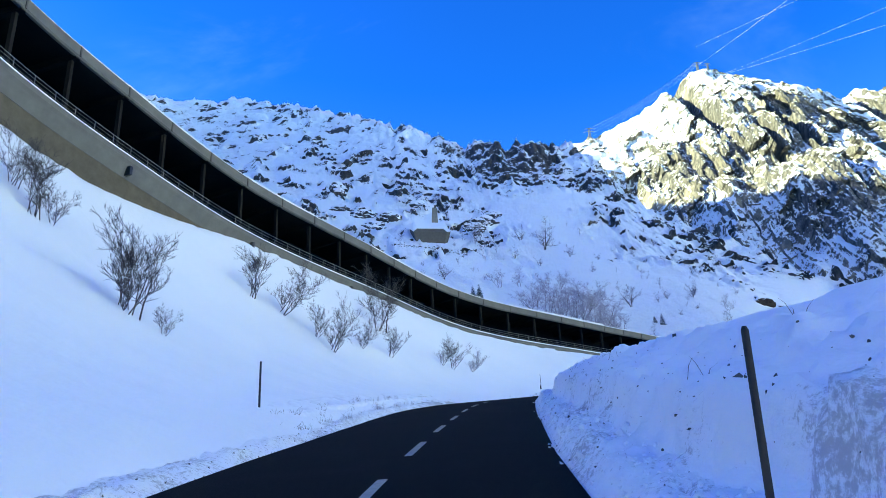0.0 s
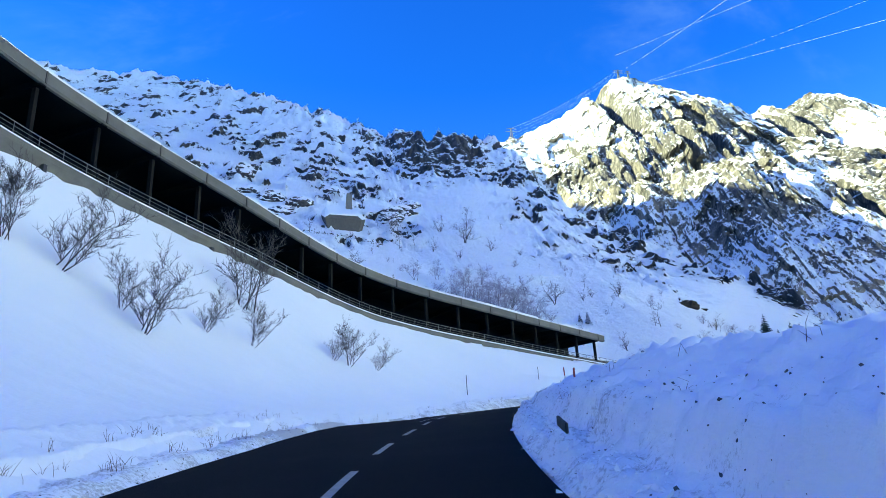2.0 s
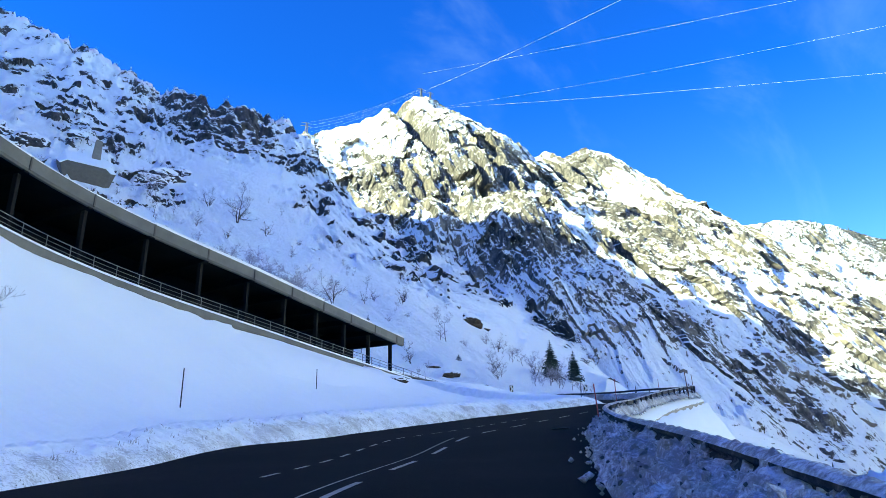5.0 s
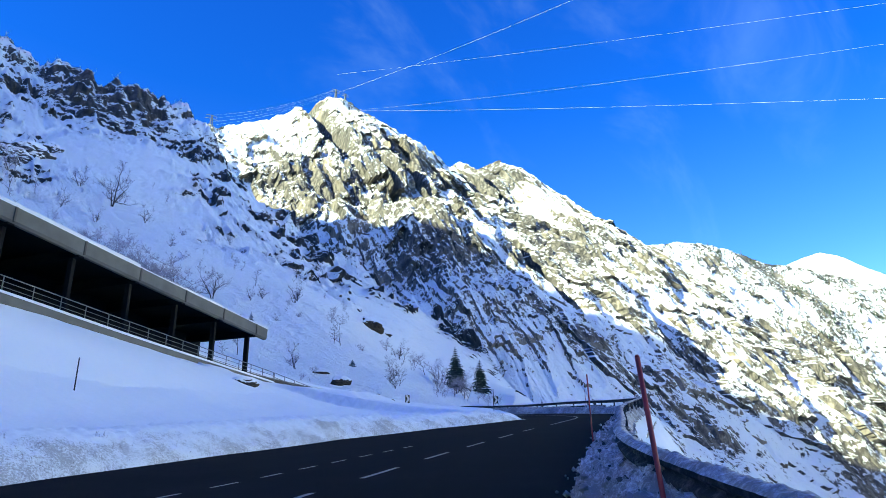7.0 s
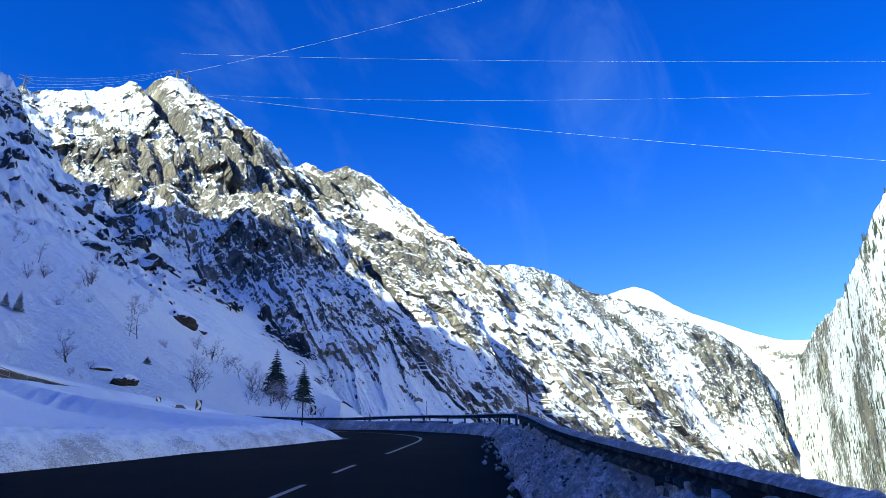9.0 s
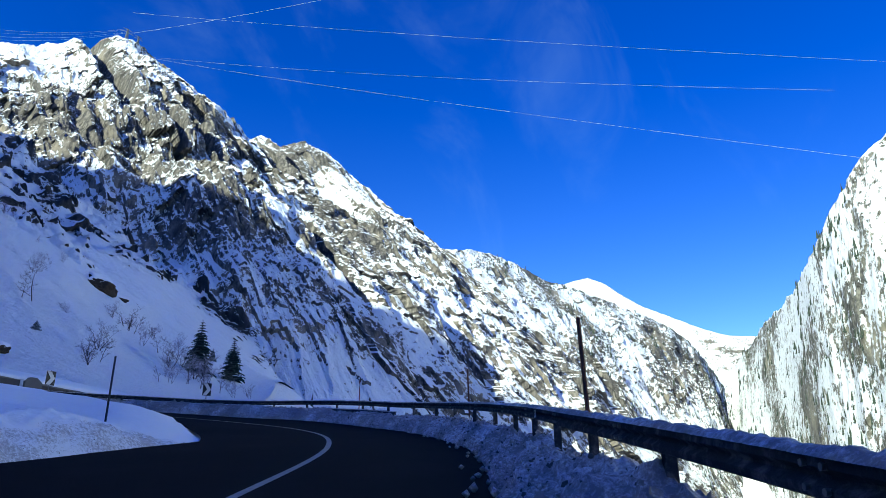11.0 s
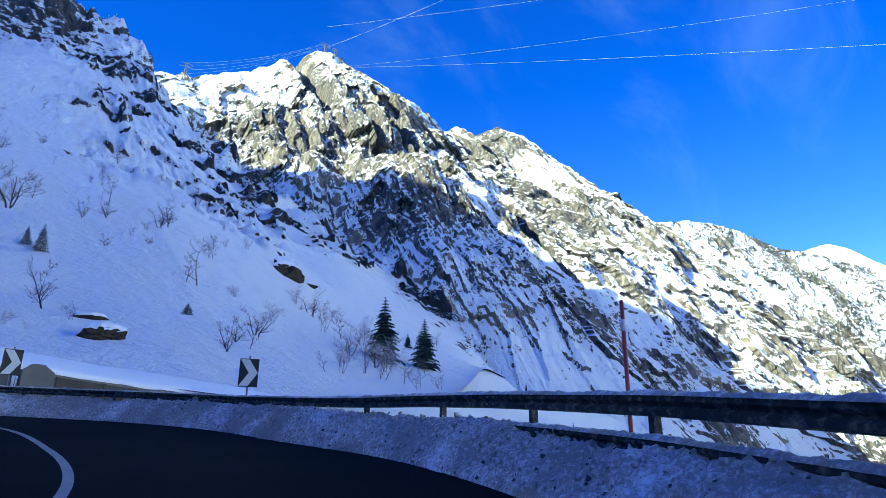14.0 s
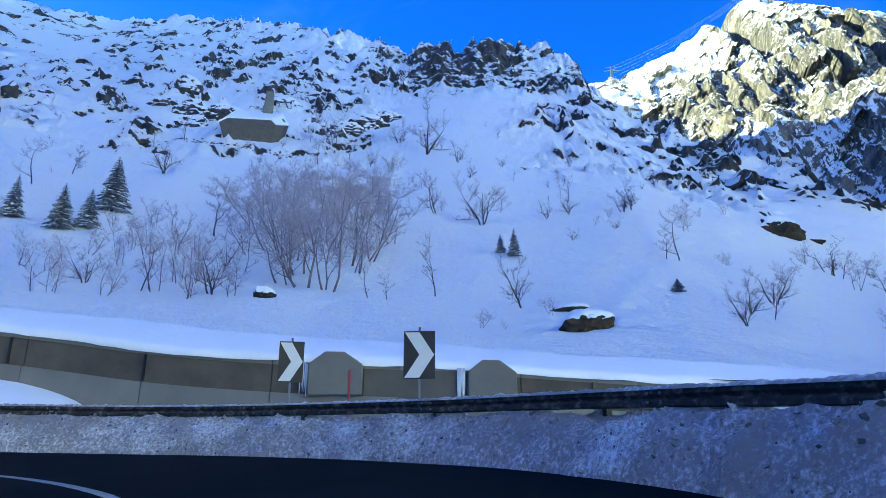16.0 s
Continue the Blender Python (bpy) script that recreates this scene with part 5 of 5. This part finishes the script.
for k, (x, y, h) in enumerate(HILL_TREES):
    plant(tree_kinds[k % 4], x, y, h * 1.15, 6.0, "bare frosted tree standing alone on the snow slope", "tree", "bare trees on the slope", rng)
GROVE = ((32, 241, 10.7), (39, 233, 11.4), (51, 210, 12.8), (53, 210, 12.7), (51, 229, 13.8), (54, 232, 12.4), (44, 227, 12.9), (45, 235, 13.1), (50, 241, 12), (53, 248, 8.9), (37, 244, 10.8), (45, 246, 11.8), (22, 272, 8.9), (31, 274, 7.7), (42, 268, 8.3), (47, 269, 8.4), (19, 341, 12), (56, 240, 6.3), (36, 230, 7.7), (48, 213, 10.2), (41, 238, 11), (48, 236, 12), (34, 250, 9), (42, 252, 9), (50, 255, 9), (38, 260, 8), (47, 221, 11), (54, 222, 9))
for k, (x, y, h) in enumerate(GROVE):
    plant(frost_kinds[k % 3], x, y, h * 1.05, 6.0, "frosted leafless birch in a dense lilac-grey thicket", "tree", "thicket above the road", rng, wide=1.3)
BRUSH = ((31, 194, 4.7), (32, 195, 5), (35, 198, 4.8), (35, 204, 5.8), (36, 205, 7.8), (42, 201, 5.9), (43, 204, 6.2), (46, 202, 5.3), (28, 212, 5.2), (27, 226, 6.8), (26, 221, 6.5), (22, 215, 4.8), (22, 210, 3.8), (32, 223, 5.7), (4, 223, 3.8), (40, 219, 4.5), (17, 227, 3.7), (26, 202, 4), (31, 201, 4.5), (36, 210, 6.2), (38, 211, 6.2), (38, 217, 5.9), (23, 222, 5), (20, 233, 4.7), (22, 235, 4.8), (23, 202, 4.2))
for k, (x, y, h) in enumerate(BRUSH):
    plant(frost_kinds[k % 3] if k % 3 else tree_kinds[k % 4], x, y, h, 6.0, "frosted brush between the birches on the slope", "shrub", "brush on the slope", rng)
LOWER = ((96, 198, 4.6), (107, 221, 3.5), (95, 200, 3.3), (122, 233, 5.6), (125, 232, 6.1), (130, 233, 6.3), (120, 210, 5.8), (121, 208, 6.1), (106, 198, 3.1), (110, 201, 3.6), (125, 246, 5.7), (123, 197, 2.8), (96, 229, 6.4), (104, 248, 5), (96, 258, 4.8), (103, 229, 2.1), (89, 248, 2.4), (115, 204, 5.3), (119, 217, 5.2), (117, 203, 5.3), (120, 201, 4.6), (118, 195, 3.5), (100, 207, 4.4), (123, 250, 4.6), (126, 245, 5.6), (171, 268, 4.4), (86, 258, 4.7), (71, 192, 1.8), (73, 192, 1.2), (103, 228, 2), (92, 245, 2.1), (93, 255, 2.3), (78, 192, 1.6), (77, 199, 2.3), (124, 214, 5), (127, 226, 5), (132, 214, 4), (113, 208, 4))
for k, (x, y, h) in enumerate(LOWER):
    plant(frost_kinds[k % 3] if k % 2 else tree_kinds[k % 4], x, y, h, 6.0, "frosted shrub among the young trees on the slope", "shrub", "shrubs on the lower slope", rng, wide=1.15)
for x, y, h, k in ((127, 220, 11.6, 0), (136, 221, 9.3, 0), (150, 249, 3.5, 0), (75, 234, 4.6, 1), (73, 236, 3.2, 1), (12, 234, 9.8, 2), (15, 224, 6.2, 1), (13, 221, 7, 2), (5, 222, 6.8, 1), (10, 238, 8, 2), (92, 212, 1.7, 1)):
    plant(fir_kinds[k], x, y, h, 8.0, "dark green fir with snow on its boughs" if k else "tall dark green fir on the slope", "fir tree", "firs", rng, wide=1.0 if h > 2 else 2.2)
# small bushes scattered over the open snow
for k in range(70):
    x, y = rng.uniform(-30, 150), rng.uniform(225, 380)
    plant(frost_kinds[k % 3] if k % 3 else tree_kinds[k % 4], x, y, rng.uniform(1.2, 3.6), 6.0, "small frosted bush alone in the snow", "shrub", "brush on the slope", rng)
SHRUBS = ((-14.6, 30.2, 4.2, 0), (-13.2, 31, 1.5, 2), (-17.3, 58.6, 4.2, 1), (-15.1, 60.9, 4.8, 3), (-10.5, 61.5, 4.4, 3), (-8, 77.5, 6.9, 0), (-6.3, 72, 3.4, 2), (0.3, 82.5, 3.6, 2), (2.7, 86.5, 2.5, 3), (-22.5, 34.4, 3.6, 1), (-24.6, 35.3, 3.4, 0), (-22.2, 35.7, 2.4, 2), (-12.2, 62.2, 3.2, 2), (-8.9, 68.8, 2.9, 3), (-1, 81.5, 3.2, 3), (-15.4, 31.2, 3.4, 1))
for k, (x, y, h, kind) in enumerate(SHRUBS):
    plant(shrub_kinds[kind], x, y, h * 1.1, 4.0, "bare dark shrub leaning out of the deep snow" if kind > 1 else "bare dark shrub rising out of the deep snow", "shrub", "shrubs below the gallery", rng, 0.2, 1.0)
for proto in tree_kinds + frost_kinds + shrub_kinds + fir_kinds:
    remove(proto)

# small trees along the crest
crest = []
for k in range(90):
    u = rng.uniform(0.30, 0.80)
    nu_, nv_ = 620, 241
    i = int(u * (nu_ - 1))
    j = rng.choice((239, 239, 236, 232, 225))
    p = hill.data.vertices[i * nv_ + j].co
    stems, twigs = [], []
    hgt = rng.uniform(2.0, 5.0)
    for s in range(3):
        grow(rng, Vector(p), Vector((rng.gauss(0, 0.25), rng.gauss(0, 0.25), 1)).normalized(), hgt * 0.7, 0.07, 1, stems, twigs, 0.5, 0.05)
    crest += stems + twigs
tagged(mesh_object("crest_brush", *tubes(crest, 3), TWIG), "frosted brush along the rocky crest", "brush", kind="stuff")


# ---- far woods ----
def woods(ob, count, lo, hi, keep, label, seed):
    """Small dark conifers scattered over a far slope."""
    g = random.Random(seed)
    me = ob.data
    V, F = [], []
    tries = 0
    while count and tries < 40000:
        tries += 1
        p = me.vertices[g.randrange(len(me.vertices))].co
        if not keep(p) or noise.noise(p * 0.02) < -0.05:
            continue
        count -= 1
        h = g.uniform(lo, hi)
        for z0, z1, w in ((0.05, 0.55, 0.17), (0.3, 0.8, 0.125), (0.58, 1.05, 0.08)):
            b = len(V)
            V.append((p.x, p.y, p.z + h * z1))
            for k in range(6):
                a = k * math.pi / 3 + g.uniform(-0.3, 0.3)
                q = h * w * g.uniform(0.6, 1.25)
                V.append((p.x + q * math.cos(a), p.y + q * math.sin(a), p.z + h * (z0 - g.uniform(0, 0.07))))
            F += [(b, b + 1 + k, b + 1 + (k + 1) % 6) for k in range(6)]
    tagged(mesh_object("far_woods", V, F, NEEDLE, None, False), label, "woods", kind="stuff")


woods(valley, 500, 5, 10, lambda p: p.x > 780, "dark conifers scattered over the far valley side", 1)
woods(opposite, 650, 5, 11, lambda p: p.x > 420 and p.z > -70, "dark conifers on the mountainside across the gorge", 2)
woods(apron, 60, 2.5, 5, lambda p: p.x > 200, "young conifers on the slope above the gorge", 3)

# ---- dry grass ----
def grass(skin, spots, q0, q1, per, label, seed):
    """Tufts of dead stalks sticking out of the banks."""
    g = random.Random(seed)
    n, c = skin.shape[:2]
    lines = []
    for f0, f1, count in spots:
        for k in range(count):
            at = Vector(skin[int(n * g.uniform(f0, f1)), int(c * g.uniform(q0, q1))])
            for b in range(per):
                h = g.uniform(0.10, 0.32)
                lean = Vector((g.gauss(0, 0.35), g.gauss(0, 0.35), 1)).normalized()
                p = at + Vector((g.gauss(0, 0.08), g.gauss(0, 0.08), -0.03))
                lines.append([(p, 0.004), (p + lean * h * 0.6, 0.003), (p + lean * h + Vector((g.gauss(0, 0.05), g.gauss(0, 0.05), -0.02)), 0.001)])
    return tagged(mesh_object("dry_grass", *tubes(lines, 3), STALK), label, "grass", kind="stuff")


STALK = plain("dead_stalk", (0.16, 0.115, 0.07), 0.9, 0, 0.5, 9.0, 0.0, 0.1)
grass(left_skin, ((0.35, 0.62, 60), (0.62, 0.95, 40)), 0.15, 0.6, 7, "dead grass stalks poking through the snow bank", 1)
grass(right_skin, ((0.2, 0.45, 4), (0.45, 0.9, 16)), 0.2, 0.7, 3, "dead stalks and roots in the ploughed bank", 2)
grass(inner_skin, ((0.05, 0.5, 40),), 0.15, 0.6, 6, "dead grass stalks on the inner bank", 3)


# ---- rocks ----
def boulder(x, y, size, seed, cap, label, mat=BOULDER, sink=0.35):
    bm = bmesh.new()
    bmesh.ops.create_icosphere(bm, subdivisions=4, radius=1)
    for v in bm.verts:
        n = noise.fractal(v.co * 1.1 + Vector((seed, seed * 2, 0)), 0.8, 2.1, 5)
        f = noise.cell(v.co * 1.6 + Vector((seed, 0, 0)))
        v.co *= 1 + 0.30 * n + 0.12 * f
        v.co = Vector((v.co.x * size[0], v.co.y * size[1], v.co.z * size[2]))
    z = land(x, y)
    ob = tagged(empty("boulder", (x, y, z - sink * size[2])), label, "boulder", "boulders")
    me = bpy.data.meshes.new("rock")
    bm.to_mesh(me)
    me.materials.append(mat)
    new("rock", me).parent = ob
    if cap:
        for v in bm.verts:
            top = smooth01(v.normal.z if v.normal.length else v.co.z, 0.25, 0.75)
            v.co += Vector((0, 0, 1)) * cap * float(top) - v.normal * 0.04 * (1 - float(top)) * 3
        low = [v for v in bm.verts if v.co.z < size[2] * 0.25]
        bmesh.ops.delete(bm, geom=low, context="VERTS")
        me2 = bpy.data.meshes.new("snow_cap")
        bm.to_mesh(me2)
        me2.materials.append(SNOW)
        me2.polygons.foreach_set("use_smooth", [True] * len(me2.polygons))
        c = new("snow_cap", me2)
        c.parent = ob
        c["label"] = "thick cap of snow"
    bm.free()
    return ob


boulder(79.5, 192.4, (2.0, 1.6, 1.3), 1.0, 0.3, "brown boulder under a thick cap of snow", BOULDER, 0.1)
boulder(79.2, 201, (1.9, 0.9, 0.5), 2.0, 0.25, "flat slab of rock edged with snow")
boulder(127, 267, (4.4, 3.0, 3.0), 3.0, 0.5, "large dark boulder on the open slope")
boulder(134, 269, (1.9, 1.2, 0.6), 4.0, 0.2, "small dark rock beside the large boulder")
boulder(49, 203, (1.2, 1.1, 1.0), 5.0, 0.3, "small dark rock in the thicket")
boulder(37.5, 124.5, (1.2, 0.8, 0.6), 6.0, 0.1, "lichened rock in the snow by the gallery end")
boulder(-68, 404, (8, 6, 6), 7.0, 0.6, "big black rock on the upper slope", ROCK_NEAR)
for k, (x, y, s) in enumerate(((-30, 362, 7), (-46, 368, 8), (18, 362, 7), (25, 370, 8), (-38, 355, 7), (-100, 415, 7), (-14, 385, 7), (32, 380, 6), (-60, 372, 6), (-120, 400, 7))):
    boulder(x, y, (s, s * 0.7, s * 0.6), 10.0 + k, 0.5, "dark rock outcrop near the bunker", ROCK_NEAR)


# ---- bunker ----
def bunker(x, y, w, turn):
    z = land(x, y)
    ob = tagged(empty("bunker", (x, y, z - 1.2)), "faceted concrete bunker with a snowy roof and rear fin wall", "bunker")
    m = Matrix.Rotation(turn, 3, "Z")
    d, h = w * 0.55, w * 0.24
    lo = [(-0.50, -0.5), (0.38, -0.5), (0.50, -0.25), (0.50, 0.6), (-0.50, 0.6)]

    def ring(kx, ky, front, back):
        return [(px_ * w * kx, py * d * ky, front + (back - front) * (py + 0.5) / 1.1) for px_, py in lo]

    rings = ring(0.76, 0.78, -w * 0.3, -w * 0.3) + ring(1.04, 1.06, h * 0.5, h * 0.5 + d * 0.62) + ring(0.80, 0.90, h * 0.95, h + d * 0.74)
    V = [m @ Vector(p) for p in rings]
    side = [(i, (i + 1) % 5, 5 + (i + 1) % 5, 5 + i) for i in range(5)] + [(5 + i, 5 + (i + 1) % 5, 10 + (i + 1) % 5, 10 + i) for i in range(5)]
    bevelled("body", V, side + [(10, 11, 12, 13, 14), (4, 3, 2, 1, 0)], CONCRETE_DARK, ob, 0.12)
    order = [5, 10, 11, 6, 7, 8, 9, 12, 13, 14]
    up = [m @ (Vector(rings[i]) * 1.01 + Vector((0, -0.15, 0.45 if i > 9 else 0.2))) for i in order]
    dn = [m @ (Vector(rings[i]) + Vector((0, 0, 0.03))) for i in order[:7]]
    F = [(0, 1, 9, 6), (1, 2, 7, 8, 9), (2, 3, 4, 7), (7, 4, 5, 8), (9, 8, 5, 6)] + [(i, 10 + i, 10 + (i + 1) % 7, (i + 1) % 7) for i in range(7)]
    bevelled("roof_snow", up + dn, F, SNOW, ob, 0.0, "deep snow on the roof")
    q = [(0.04, 0), (0.26, 0), (0.245, h + d * 1.4), (0.12, h + d * 1.44)]
    V = [m @ Vector((px_ * w, py * d, pz)) for py in (0.30, 0.48) for px_, pz in q]
    bevelled("fin_wall", V, [(0, 1, 2, 3), (7, 6, 5, 4), (0, 4, 5, 1), (1, 5, 6, 2), (2, 6, 7, 3), (3, 7, 4, 0)], CONCRETE, ob, 0.12, "grey slab rising behind the roof")
    V, F = boxes([(m @ Vector((-w * 0.08, -d * 0.49, h * 0.28)), (w * 0.2, 0.15, 0.35), m)])
    bevelled("slot", V, F, BLACK, ob, 0.02, "dark firing slot")
    return ob


bunker(-6, 334, 19.5, 0.2)

# dry stone terrace below the bunker
rng = random.Random(9)
V, F = [], []
for k in range(110):
    x = rng.uniform(-26, 12)
    y = 321 + rng.gauss(0, 1.6) - 0.03 * x
    z = land(x, y)
    s = rng.uniform(0.12, 0.34)
    v, f = boxes([((x, y, z + s * 0.2), (s, s * 0.7, s * 0.5), Matrix.Rotation(rng.uniform(0, 3), 3, "Z"))])
    F += [tuple(len(V) + i for i in q) for q in f]
    V += v
tagged(mesh_object("rubble", V, F, BOULDER, None, False), "line of rubble along a terrace in the snow", "rubble", kind="stuff")


# ---- cables ----
def cable(p, q, sag, r, label):
    u = np.linspace(0, 1, 60)
    pts = [(Vector(p) * (1 - t) + Vector(q) * t - Vector((0, 0, sag * 4 * t * (1 - t))), r) for t in u]
    return tagged(mesh_object("power_line", *tubes(pts and [pts], 5), CABLE), label, "power line", "power lines")


def pylon(x, y, z, h):
    ob = tagged(empty("pylon", (x, y, z)), "steel lattice pylon on the mountain top", "pylon", "pylons")
    w = h * 0.11
    for sx in (-1, 1):
        for sy in (-1, 1):
            mesh_object("leg", *tubes([[((sx * w, sy * w, -8), 0.5), ((sx * w * 0.25, sy * w * 0.25, h), 0.35)]], 4), STEEL, ob, False)
    for k in range(6):
        f0, f1 = k / 6, (k + 1) / 6
        a, b = w * (1 - 0.75 * f0), w * (1 - 0.75 * f1)
        for s in (-1, 1):
            mesh_object("brace", *tubes([[((-s * a, -a, f0 * h), 0.25), ((s * b, -b, f1 * h), 0.25)], [((-a, -s * a, f0 * h), 0.25), ((-b, s * b, f1 * h), 0.25)]], 4), STEEL, ob, False)
    for f, l in ((0.72, 0.42), (0.95, 0.34)):
        mesh_object("arm", *tubes([[((-l * h, 0, f * h), 0.3), ((0, 0, f * h + 1.2), 0.45), ((l * h, 0, f * h), 0.3)]], 4), STEEL, ob, False)
    return ob


pylon(384, 851, 558, 18)
pylon(400, 853, 562, 13)
pylon(212, 841, 452, 20)
cable((391, 857, 577), (436, 175, 386), 8, 0.085, "long bright power line falling across the valley")
cable((411, 876, 563), (545, 125, 285), 8, 0.05, "long thin power line across the gorge")
cable((418, 877, 566), (482, -80, 108), 6, 0.06, "long thin power line hanging over the gorge")
cable((378, 838, 592), (680, -185, 234), 8, 0.06, "thin power line high above the gorge")
for k in range(4):
    cable((381 + 2 * k, 851, 575 - 1.5 * (k // 2)), (209 + 2 * k, 841, 471 - 4 * k), 8, 0.06, "power line between two mountain pylons")
